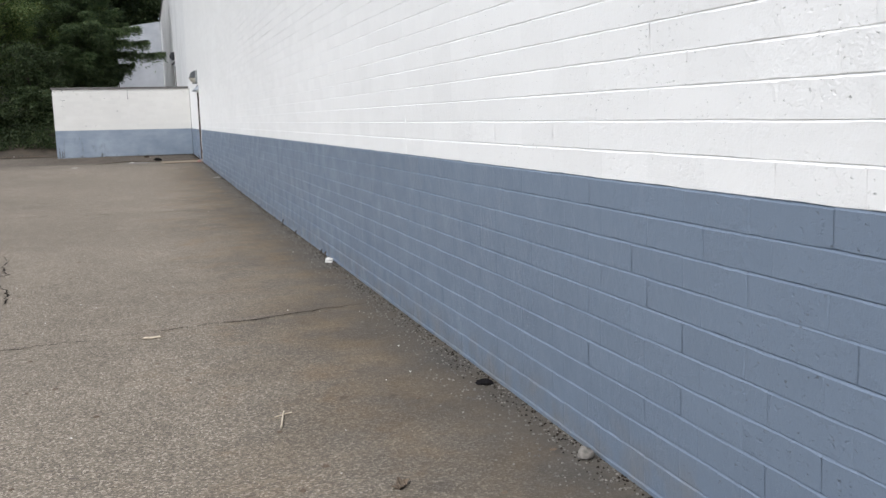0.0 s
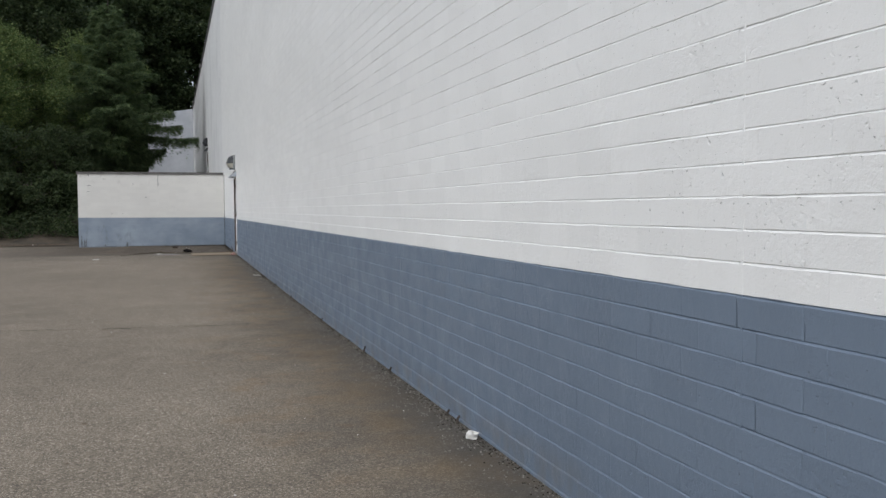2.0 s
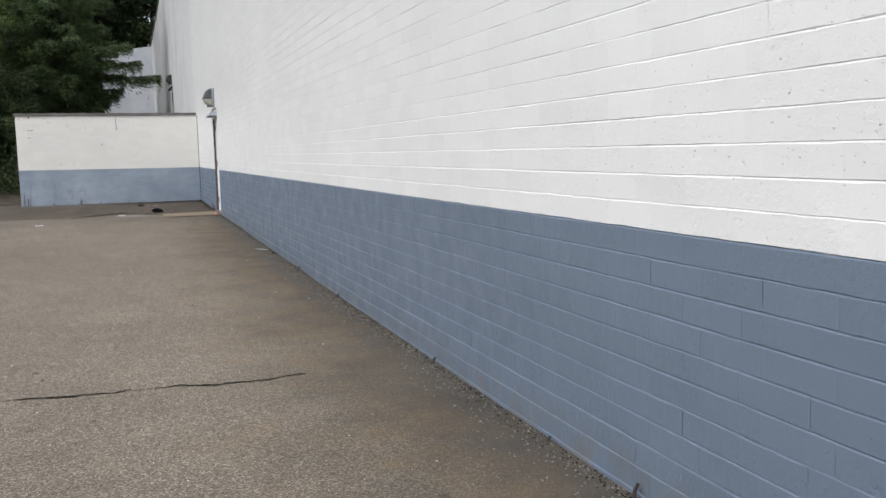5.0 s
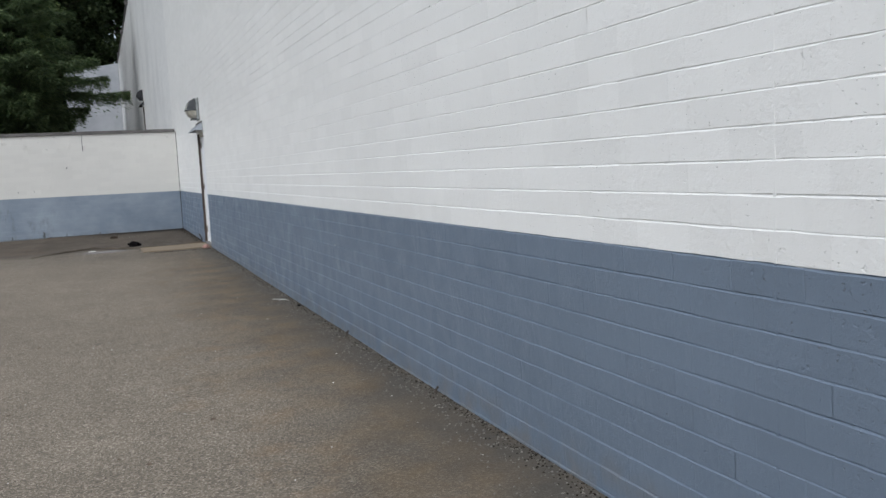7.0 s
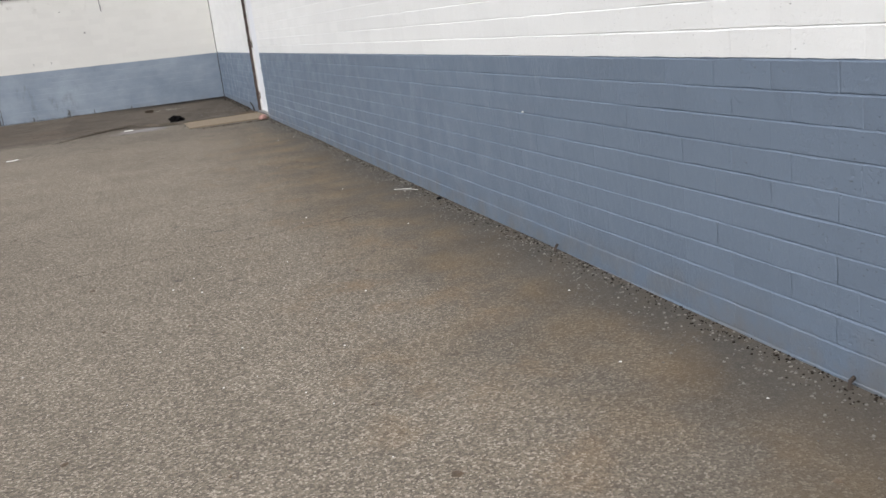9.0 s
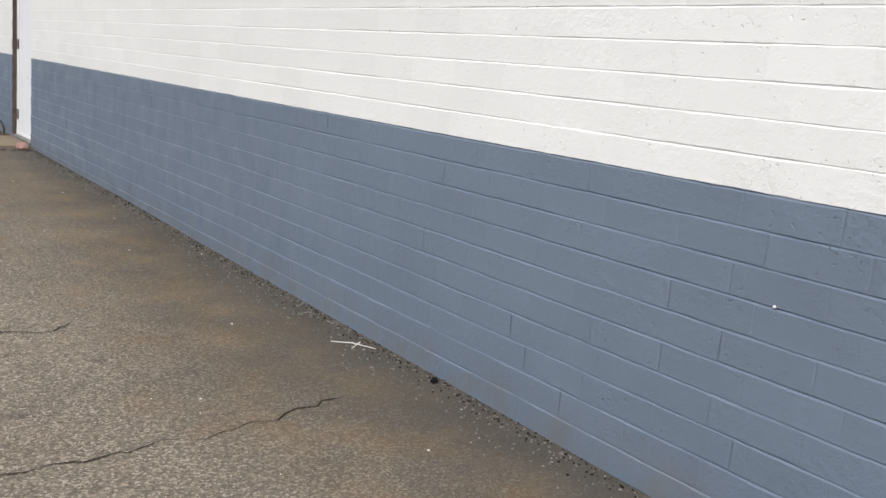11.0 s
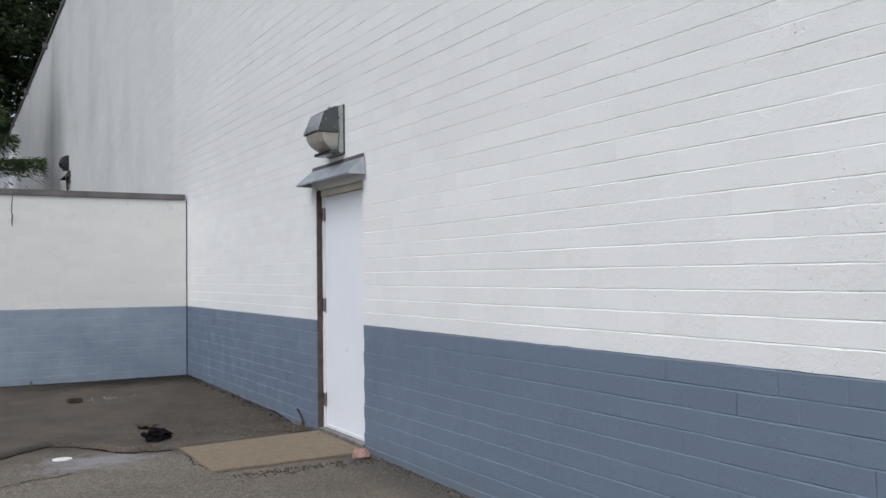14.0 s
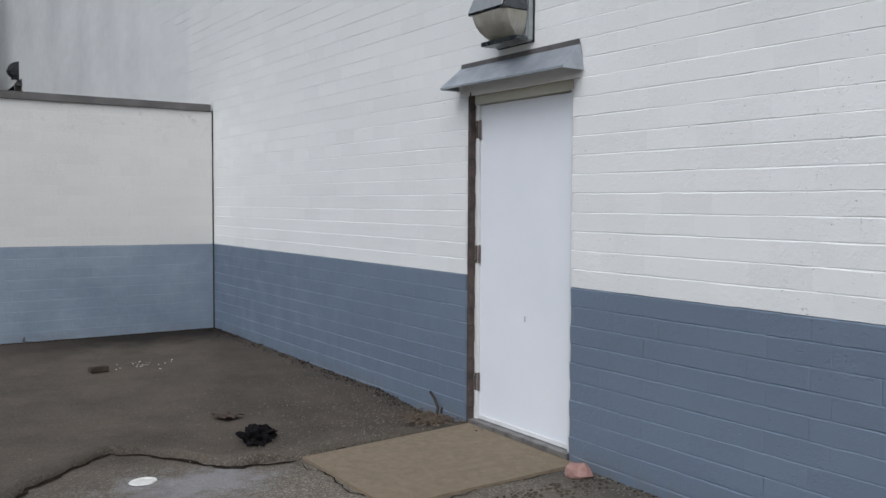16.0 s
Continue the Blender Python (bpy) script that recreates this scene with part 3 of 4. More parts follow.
def build_shell():
    """Roof, edge trim and the plain sides that close the building, and its far wing."""
    bm = solid([(0.3, Y0, wall_top(Y0) - 0.25), (14, Y0, wall_top(Y0) - 0.25), (14, Y1, wall_top(Y1) - 0.25), (0.3, Y1, wall_top(Y1) - 0.25),
                (0.3, Y0, wall_top(Y0) - 0.05), (14, Y0, wall_top(Y0) - 0.05), (14, Y1, wall_top(Y1) - 0.05), (0.3, Y1, wall_top(Y1) - 0.05)],
               [(0, 1, 2, 3), (4, 5, 6, 7), (0, 1, 5, 4), (1, 2, 6, 5), (2, 3, 7, 6), (3, 0, 4, 7)])
    tagged(part("roof", bm, M_ROOF), "flat dark roof of the long building", "roof", kind="structure")
    for name, x0, x1, y0, y1 in (("wall_south", 0.3, 14, Y0, Y0 + 0.3), ("wall_east", 13.7, 14, Y0 + 0.3, Y1 - 0.3), ("wall_north", 0.3, 14, Y1 - 0.3, Y1)):
        bm = box(bmesh.new(), x0, x1, y0, y1, -0.3, 8.6)
        tagged(part(name, bm, M_WALL), "plain painted outer wall of the building", "wall", kind="structure")
    a, b = wall_top(Y0), wall_top(Y1)
    bm = solid([(-0.05, Y0, a), (0.34, Y0, a), (0.34, Y1 + 0.05, b), (-0.05, Y1 + 0.05, b), (-0.05, Y0, a + 0.09), (0.34, Y0, a + 0.09), (0.34, Y1 + 0.05, b + 0.09), (-0.05, Y1 + 0.05, b + 0.09)],
               [(0, 1, 2, 3), (4, 5, 6, 7), (0, 1, 5, 4), (1, 2, 6, 5), (2, 3, 7, 6), (3, 0, 4, 7)])
    tagged(part("trim", bm, M_CAP), "thin dark metal edge along the roof", "roof trim", kind="structure")
    # The wing that stands out at the far end, with its falling roofline.
    wx, t0, t1 = -3.35, b - 0.02, b - 0.55
    bm = solid([(wx, Y1, 1.5), (-0.01, Y1, 1.5), (-0.01, Y1 + 6, 1.5), (wx, Y1 + 6, 1.5), (wx, Y1, t1), (-0.01, Y1, t0), (-0.01, Y1 + 6, t0), (wx, Y1 + 6, t1)],
               [(0, 1, 2, 3), (4, 5, 6, 7), (0, 1, 5, 4), (1, 2, 6, 5), (2, 3, 7, 6), (3, 0, 4, 7)])
    tagged(part("wall_wing", bm, M_OLD), "weathered white end wall of the far wing", "wall", kind="structure")
    for yy in (19.0, 27.0, 35.5):
        bm = box(bmesh.new(), -0.14, 0.0, yy, yy + 0.22, wall_top(yy) - 0.16, wall_top(yy) + 0.02, 0.01)
        tagged(part("scupper", bm, M_CAP), "small dark roof drain outlet at the wall head", "drain", "roof drains")


build_shell()


# ---- the low wall ----
def build_low_wall():
    lx = -4.525
    bm = bmesh.new()
    box(bm, lx + 0.006, -0.014, 0.0012, 0.28, -0.2, 2.385)
    box(bm, lx + 0.006, lx + 0.28, 0.28, 7.0, -0.2, 2.385)
    low = tagged(part("wall_low", bm, M_LOW), "low white painted retaining wall with a stained blue dado", "wall", kind="structure")
    rows = list(brick_rows(-lx * 0 + 0.016, -lx, -0.05, lambda y: 2.39, 0.07))
    lay_bricks([w for w in rows if w[1] > BAND], low, "brickwork", lambda x, y, z: (-y, x, z), material=M_LOW, flat=0.11)
    lay_bricks([w for w in rows if w[1] < BAND], low, "brickwork", lambda x, y, z: (-y, x, z), material=M_LOW, flat=0.30)
    for xa, xb in ((lx - 0.03, -2.48), (-2.475, -0.03)):
        bm = bmesh.new()
        box(bm, xa, xb, -0.03, 0.31, 2.385, 2.460, 0.006)
        part("coping", bm, M_CAP, low, "dark weathered metal coping")
    bm = box(bmesh.new(), lx - 0.03, lx + 0.31, 0.315, 7.0, 2.385, 2.460, 0.006)
    part("coping", bm, M_CAP, low, "dark weathered metal coping")
    bm = box(bmesh.new(), -0.013, -0.001, -0.004, 0.02, -0.03, 2.385)
    part("sealant_joint", bm, M_JOINT, low, "black sealant joint")
    return low


LOW = build_low_wall()


def drip(x, z0, z1, w, seed):
    """A dark run on the low wall's face."""
    rng = random.Random(seed)
    n = 9
    verts, faces = [], []
    for i in range(n + 1):
        z = z0 + (z1 - z0) * i / n
        s = w * (0.35 + 0.65 * math.sin(math.pi * (0.15 + 0.8 * i / n))) * rng.uniform(0.6, 1.2)
        j = rng.uniform(-0.3, 0.3) * w
        verts += [(x - s / 2 + j, -0.0035, z), (x + s / 2 + j, -0.0035, z)]
        if i:
            faces.append((2 * i - 2, 2 * i - 1, 2 * i + 1, 2 * i))
    ob = new("stain", mesh_of("stain", verts, faces, M_STAIN))
    ob.parent = LOW


for k, (x, z0, z1, w) in enumerate([(-4.44, 0.07, 0.42, 0.03), (-4.35, 0.06, 0.30, 0.04), (-4.30, 0.06, 0.36, 0.02), (-3.74, 0.05, 0.13, 0.03), (-3.08, 0.04, 0.20, 0.045),
                                   (-2.60, 0.04, 0.14, 0.02), (-1.88, 0.03, 0.11, 0.03), (-2.10, 2.0, 2.385, 0.018), (-4.2, 2.31, 2.385, 0.03)]):
    drip(x, z0, z1, w, 60 + k)
for k, (x, z, w, h) in enumerate([(-4.19, 2.02, 0.13, 0.012), (-4.22, 1.83, 0.08, 0.010), (-2.86, 2.07, 0.03, 0.012), (-2.48, 1.64, 0.025, 0.03), (-3.52, 1.13, 0.008, 0.04), (-3.2, 1.13, 0.008, 0.04)]):
    bm = box(bmesh.new(), x - w / 2, x + w / 2, -0.0035, 0.004, z - h / 2, z + h / 2)
    part("mark", bm, M_STAIN, LOW)


# ---- doors, hoods and lamps ----
def build_door(name):
    """A steel door set back in its opening; the origin lies at the opening's far lower corner, on the wall's face."""
    w, h = DOOR_W, DOOR_H
    d = empty(name, 0, 0, 0, "closed white steel door with dark hinges in a painted frame", "door", kind="structure")
    reveal = part("reveal", box(bmesh.new(), 0.002, 0.30, -0.012, 0.002, 0.0, h), M_BROWN, d, "bare brown brick reveal")
    for i in range(20):
        bm = box(bmesh.new(), -0.003 + 0.003 * (i % 2), 0.040, -0.026 - 0.004 * (i % 2), -0.0125, 0.002 + i * 0.1045, 0.1035 + i * 0.1045, 0.0015)
        part("brick", bm, M_BROWN, reveal)
    part("frame_post", box(bmesh.new(), 0.042, 0.16, -0.052, -0.0125, 0.0, h - 0.045, 0.003), M_FRAME, d)
    part("frame_post", box(bmesh.new(), 0.03, 0.16, -w + 0.001, -w + 0.045, 0.0, h - 0.045, 0.003), M_FRAME, d)
    part("frame_head", box(bmesh.new(), 0.03, 0.16, -w + 0.001, -0.0125, h - 0.085, h - 0.001, 0.003), M_HEAD, d, "yellowed frame head")
    leaf = part("leaf", box(bmesh.new(), 0.060, 0.104, -w + 0.048, -0.055, 0.045, h - 0.090, 0.002), M_DOOR, d, "smooth white painted door leaf")
    part("sweep", box(bmesh.new(), 0.048, 0.059, -w + 0.05, -0.057, 0.036, 0.062, 0.002), M_FRAME, leaf)
    part("threshold", box(bmesh.new(), -0.01, 0.15, -w + 0.004, -0.030, 0.002, 0.033, 0.004), M_ALU, d, "worn metal threshold")
    for z in (0.27, 1.08, 1.86):
        bm = bmesh.new()
        bmesh.ops.create_cone(bm, segments=10, radius1=0.008, radius2=0.008, depth=0.115, cap_ends=True, matrix=Matrix.Translation((0.051, -0.0585, z)))
        box(bm, 0.0405, 0.0418, -0.052, -0.028, z - 0.055, z + 0.055)
        part("hinge", bm, M_HINGE, leaf, "dull bronze hinge")
    bm = box(bmesh.new(), 0.057, 0.0605, -0.505, -0.500, 0.70, 0.735)
    part("scratch", bm, M_ALU, leaf)
    return d


def build_hood():
    """A folded sheet hood over a door."""
    ya, yb, z0, z1, out = -5.715, -4.590, 2.125, 2.262, 0.150
    hood = empty("door_hood", 0, -5.15, z0, "bent galvanised sheet metal hood over the white door", "door hood", "door hoods")

    def put(name, verts, faces):
        bm = solid([(x, y + 5.15, z - z0) for x, y, z in verts], faces)
        ob = part(name, bm, M_CAP if name == "wall_flange" else M_HOOD, hood)
        ob.modifiers.new("thick", "SOLIDIFY").thickness = 0.004
        return ob

    put("slope", [(-0.012, ya + 0.02, z1), (-0.012, yb - 0.02, z1), (-out, yb, z0 + 0.012), (-out, ya, z0 + 0.012), (-out, yb, z0), (-out, ya, z0)], [(0, 1, 2, 3), (3, 2, 4, 5)])
    put("end_plate", [(-0.012, ya + 0.016, z1), (-out, ya - 0.004, z0 + 0.012), (-out, ya - 0.004, z0), (-0.004, ya - 0.004, z0)], [(0, 1, 2, 3)])
    put("end_plate", [(-0.012, yb - 0.016, z1), (-out, yb + 0.004, z0 + 0.012), (-out, yb + 0.004, z0), (-0.004, yb + 0.004, z0)], [(0, 1, 2, 3)])
    put("wall_flange", [(-0.006, ya + 0.02, z1 - 0.002), (-0.006, yb - 0.02, z1 - 0.002), (-0.006, yb - 0.03, z1 + 0.028), (-0.006, ya + 0.03, z1 + 0.03)], [(0, 1, 2, 3)])
    return hood


def build_lamp():
    """A wall pack: back plate, sloping dark housing and a ribbed glass bowl beneath it."""
    cy, z0 = -5.150, 2.335
    lamp = empty("wall_lamp", 0, cy, z0, "dark wall pack lamp with a cloudy ribbed glass bowl", "wall lamp", "wall lamps")
    part("back_plate", box(bmesh.new(), -0.05, 0.0, -0.158, 0.160, 0.0, 0.390, 0.008), M_PLATE, lamp, "grey cast back plate")
    part("gasket", box(bmesh.new(), -0.011, -0.001, -0.166, 0.168, -0.006, 0.397, 0.003), M_JOINT, lamp, "black rubber gasket")
    w, v = 0.166, 0.146
    shape = [(-0.052, -w, 0.165), (-0.232, -w, 0.165), (-0.166, -v, 0.335), (-0.085, -v, 0.378), (-0.052, -v, 0.384),
             (-0.052, w, 0.165), (-0.232, w, 0.165), (-0.166, v, 0.335), (-0.085, v, 0.378), (-0.052, v, 0.384)]
    bm = solid(shape, [(0, 1, 2, 3, 4), (9, 8, 7, 6, 5), (0, 5, 6, 1), (1, 6, 7, 2), (2, 7, 8, 3), (3, 8, 9, 4), (4, 9, 5, 0)])
    bmesh.ops.bevel(bm, geom=list(bm.edges), offset=0.005, segments=2, affect="EDGES")
    housing = part("housing", bm, M_BRONZE, lamp, "dark sloping metal housing")
    part("screw", box(bmesh.new(), -0.075, -0.060, -0.02, 0.02, 0.378, 0.400, 0.003), M_PLATE, housing)
    part("screw", box(bmesh.new(), -0.056, -0.046, -0.166, -0.157, 0.28, 0.295, 0.002), M_BRONZE, housing)
    # Plate added over the housing front to carry the bright sky reflection.
    front = solid([(-0.2295, -w + 0.008, 0.178), (-0.2295, w - 0.008, 0.178), (-0.1725, v - 0.006, 0.325), (-0.1725, -v + 0.006, 0.325),
                   (-0.2345, -w + 0.008, 0.176), (-0.2345, w - 0.008, 0.176), (-0.1775, v - 0.006, 0.323), (-0.1775, -v + 0.006, 0.323)],
                  [(0, 1, 2, 3), (4, 5, 6, 7), (0, 1, 5, 4), (1, 2, 6, 5), (2, 3, 7, 6), (3, 0, 4, 7)])
    part("front_plate", front, M_MIRROR, housing, "smooth bright plate added to mirror the sky")
    # The bowl narrows downwards.
    verts, faces, rings = [], [], 7
    for i in range(rings):
        f = i / (rings - 1)
        z = 0.162 - 0.135 * f
        out = 0.224 - 0.030 * f - 0.075 * f ** 3
        half = 0.158 - 0.010 * f - 0.03 * f ** 3
        ring = [(-0.054, -half), (-out + 0.03, -half), (-out, -half + 0.03), (-out, half - 0.03), (-out + 0.03, half), (-0.054, half)]
        verts += [(x, y, z) for x, y in ring]
        if i:
            for k in range(6):
                a, b = (i - 1) * 6 + k, (i - 1) * 6 + (k + 1) % 6
                faces.append((a, b, b + 6, a + 6))
    faces.append(tuple(range((rings - 1) * 6, rings * 6)))
    part("glass_bowl", solid(verts, faces), M_GLASS, lamp, "cloudy yellowed ribbed glass")
    part("bottom_rail", box(bmesh.new(), -0.135, -0.052, -0.165, 0.165, 0.0, 0.024, 0.004), M_BRONZE, lamp, "dark bottom rail")
    return lamp


door = build_door("door_1")
door.location = (0, DOOR_Y, DOOR_Z)
copy_thing(door, Matrix.Translation((0, DOOR_Y + ALONG, DOOR_Z + UP))).name = "door_2"
hood = build_hood()
far_hood = copy_thing(hood, Matrix.Translation((0, -5.15 + ALONG, 2.125 + UP)))
lamp = build_lamp()
far_lamp = copy_thing(lamp, Matrix.Translation((0, -5.150 + ALONG, 2.335 + UP)))
tagged(far_hood, "metal rain hood over the raised door, coloured dark against sky reflections", "door hood", "door hoods")
tagged(far_lamp, "wall pack lamp on the weathered wall, coloured dark against sky reflections", "wall lamp", "wall lamps")
# Dark matt copy of the metal, so the far hood and lamp mirror no sky.
M_BLACK = plain("flat_dark_metal", (0.022, 0.023, 0.026), (0.055, 0.056, 0.062), 14, 0.75, 0, 0.2, spec=0.2)
for thing in (far_hood, far_lamp):
    for piece in [thing] + list(thing.children_recursive):
        if piece.type == "MESH":
            piece.data = piece.data.copy()
            piece.data.materials[0] = M_BLACK


# ---- the apron before the door ----
def build_apron():
    edge = [(-0.0, -4.70), (-0.6, -4.71), (-1.20, -4.785), (-1.40, -4.765), (-1.58, -4.72), (-1.72, -4.50), (-1.93, -4.22), (-2.05, -4.13), (-2.28, -4.30), (-2.52, -4.53), (-2.78, -4.82), (-3.02, -5.14)]
    rng = random.Random(5)
    line = []
    for (ax, ay), (bx, by) in zip(edge, edge[1:]):
        for i in range(6):
            f = i / 6
            line.append((ax + (bx - ax) * f + rng.uniform(-0.012, 0.012), ay + (by - ay) * f + rng.uniform(-0.018, 0.018)))
    line.append(edge[-1])
    verts, faces, cols = [], [], 22
    for x, y in line:
        x = min(x, -0.001)
        t = (0.024 + 0.016 * min(1.0, max(0.0, (-1.22 - x) / 0.2))) * min(1.0, max(0.0, (x + 3.05) / 0.85)) * (0.75 + 0.9 * wavy(x, y, 5.0, 4.0)) + 0.003
        verts.append((x, y, lot_height(x, y) - 0.02))
        for j in range(cols):
            yy = y + (-0.004 - y) * j / (cols - 1)
            away = min(1.0, (yy - y) / 0.22)
            fall = t * (1 - away) + 0.011 * away + 0.002
            verts.append((x, yy, lot_height(x, yy) + fall))
    n = cols + 1
    for i in range(len(line) - 1):
        for j in range(cols):
            a = i * n + j
            faces.append((a, a + 1, a + n + 1, a + n))
    ob = new("old_paving", mesh_of("old_paving", verts, faces, M_APRON))
    for q in ob.data.polygons:
        q.use_smooth = True
    tagged(ob, "older dark paving with a broken raised edge", "paving", kind="structure")
    bm = solid([(-1.19, -5.72, -0.05), (-0.002, -5.72, -0.05), (-0.002, -4.71, -0.05), (-1.20, -4.80, -0.05), (-1.19, -5.72, 0.020), (-0.002, -5.72, 0.024), (-0.002, -4.71, 0.032), (-1.20, -4.80, 0.028)],
               [(0, 1, 2, 3), (4, 5, 6, 7), (0, 1, 5, 4), (1, 2, 6, 5), (2, 3, 7, 6), (3, 0, 4, 7)])
    bmesh.ops.bevel(bm, geom=[e for e in bm.edges], offset=0.006, segments=2, affect="EDGES")
    tagged(part("door_slab", bm, M_SLAB), "tan concrete slab set in the paving at the door", "slab", kind="structure")


build_apron()


# ---- trees ----
def limb(bm, a, b, ra, rb, sides=7):
    """A tapered length of trunk or limb."""
    a, b = Vector(a), Vector(b)
    d = (b - a).normalized()
    u = d.orthogonal().normalized()
    w = d.cross(u)
    rings = []
    for c, r in ((a, ra), (b, rb)):
        rings.append([bm.verts.new(c + r * (math.cos(2 * math.pi * i / sides) * u + math.sin(2 * math.pi * i / sides) * w)) for i in range(sides)])
    for i in range(sides):
        j = (i + 1) % sides
        bm.faces.new((rings[0][i], rings[0][j], rings[1][j], rings[1][i]))
    bm.faces.new(rings[1])


def leaf_mesh(name, points, size, material, seed, droop=0.3, slim=0.5, headings=None):
    """Many small pointed leaves, each a folded pair of faces, round the given points."""
    rs = np.random.RandomState(seed)
    p = np.array(points)
    n = len(p)
    yaw = rs.uniform(0, 2 * math.pi, n)
    dip = rs.uniform(-0.9, 0.7, n) - droop
    roll = rs.uniform(-0.9, 0.9, n)
    if headings is not None:
        yaw = np.array(headings) + rs.normal(0, 0.55, n)
        dip = rs.normal(-droop, 0.3, n)
    s = size * rs.uniform(0.6, 1.35, n)
    f = np.stack([np.cos(yaw) * np.cos(dip), np.sin(yaw) * np.cos(dip), np.sin(dip)], 1)
    side = np.stack([-np.sin(yaw), np.cos(yaw), np.zeros(n)], 1)
    up = np.cross(f, side)
    side = side * np.cos(roll)[:, None] + up * np.sin(roll)[:, None]
    fold = np.cross(f, side)
    w = slim * s / 2
    v = np.empty((n, 4, 3))
    v[:, 0] = p
    v[:, 1] = p + f * (s * 0.5)[:, None] + side * w[:, None] + fold * (w * 0.35)[:, None]
    v[:, 2] = p + f * s[:, None]
    v[:, 3] = p + f * (s * 0.5)[:, None] - side * w[:, None] + fold * (w * 0.35)[:, None]
    i = np.arange(n)[:, None] * 4
    faces = np.concatenate([i + np.array([[0, 1, 2]]), i + np.array([[0, 2, 3]])], 1).reshape(-1, 3)
    return mesh_of(name, v.reshape(-1, 3).tolist(), faces.tolist(), material)


def broadleaf(x, y, z, height, spread, seed, leaf=0.16, count=16000, low=0.18, material=None, label="", name="tree", category="tree", group="trees on the bank"):
    """A tree with forking limbs and leaf clumps at the twig ends, uneven in outline and with gaps."""
    rng = random.Random(seed)
    t = empty(name, x, y, z, label, category, group)
    bm = bmesh.new()
    base = Vector((0, 0, -0.3))
    top = Vector((rng.uniform(-0.4, 0.4), rng.uniform(-0.4, 0.4), height * 0.8))
    r0 = 0.016 * height + 0.04
    knots = [base.lerp(top, f) + Vector((rng.uniform(-1, 1), rng.uniform(-1, 1), 0)) * 0.02 * height * (f > 0) for f in (0, 0.2, 0.4, 0.6, 0.8, 1)]
    for i in range(5):
        limb(bm, knots[i], knots[i + 1], r0 * (1 - i * 0.17), r0 * (1 - (i + 1) * 0.17))
    clumps = []
    for i in range(int(24 + height * 2.2)):
        f = low + (1 - low) * (i + rng.random()) / (24 + height * 2.2)
        h = f * height
        k = min(4, int(f * 5 * 0.98))
        start = knots[k].lerp(knots[k + 1], (f * 5 - k) % 1)
        reach = spread * math.sqrt(max(0.06, 1 - abs(2 * (f - 0.45)) ** 2.2)) * rng.uniform(0.55, 1.08)
        ang = i * 2.4 + rng.uniform(-0.5, 0.5)
        end = Vector((start.x + math.cos(ang) * reach, start.y + math.sin(ang) * reach, h * 0.94 + reach * rng.uniform(0.05, 0.35)))
        mid = start.lerp(end, 0.5) + Vector((0, 0, 0.08 * reach))
        limb(bm, start, mid, r0 * 0.30 * (1.1 - f), r0 * 0.18 * (1.1 - f), 5)
        limb(bm, mid, end, r0 * 0.18 * (1.1 - f), 0.008, 5)
        for q in range(5):
            g = rng.uniform(0.35, 1.05)
            c = start.lerp(end, g) + Vector((rng.uniform(-1, 1), rng.uniform(-1, 1), rng.uniform(-0.6, 0.8))) * 0.24 * spread
            clumps.append((c, spread * rng.uniform(0.10, 0.23)))
    part("trunk", bm, M_BARK, t, "dark rough trunk with forking limbs")
    pts = []
    weights = [r ** 2 for _, r in clumps]
    for c, r in rng.choices(clumps, weights, k=count):
        d = Vector((rng.gauss(0, 1), rng.gauss(0, 1), rng.gauss(0, 0.7)))
        d = d.normalized() * r * rng.random() ** 0.4
        pts.append(tuple(c + d))
    crown = new("crown", leaf_mesh("crown", pts, leaf, material or M_LEAF, seed, 0.2, 0.6))
    crown.parent = t
    return t


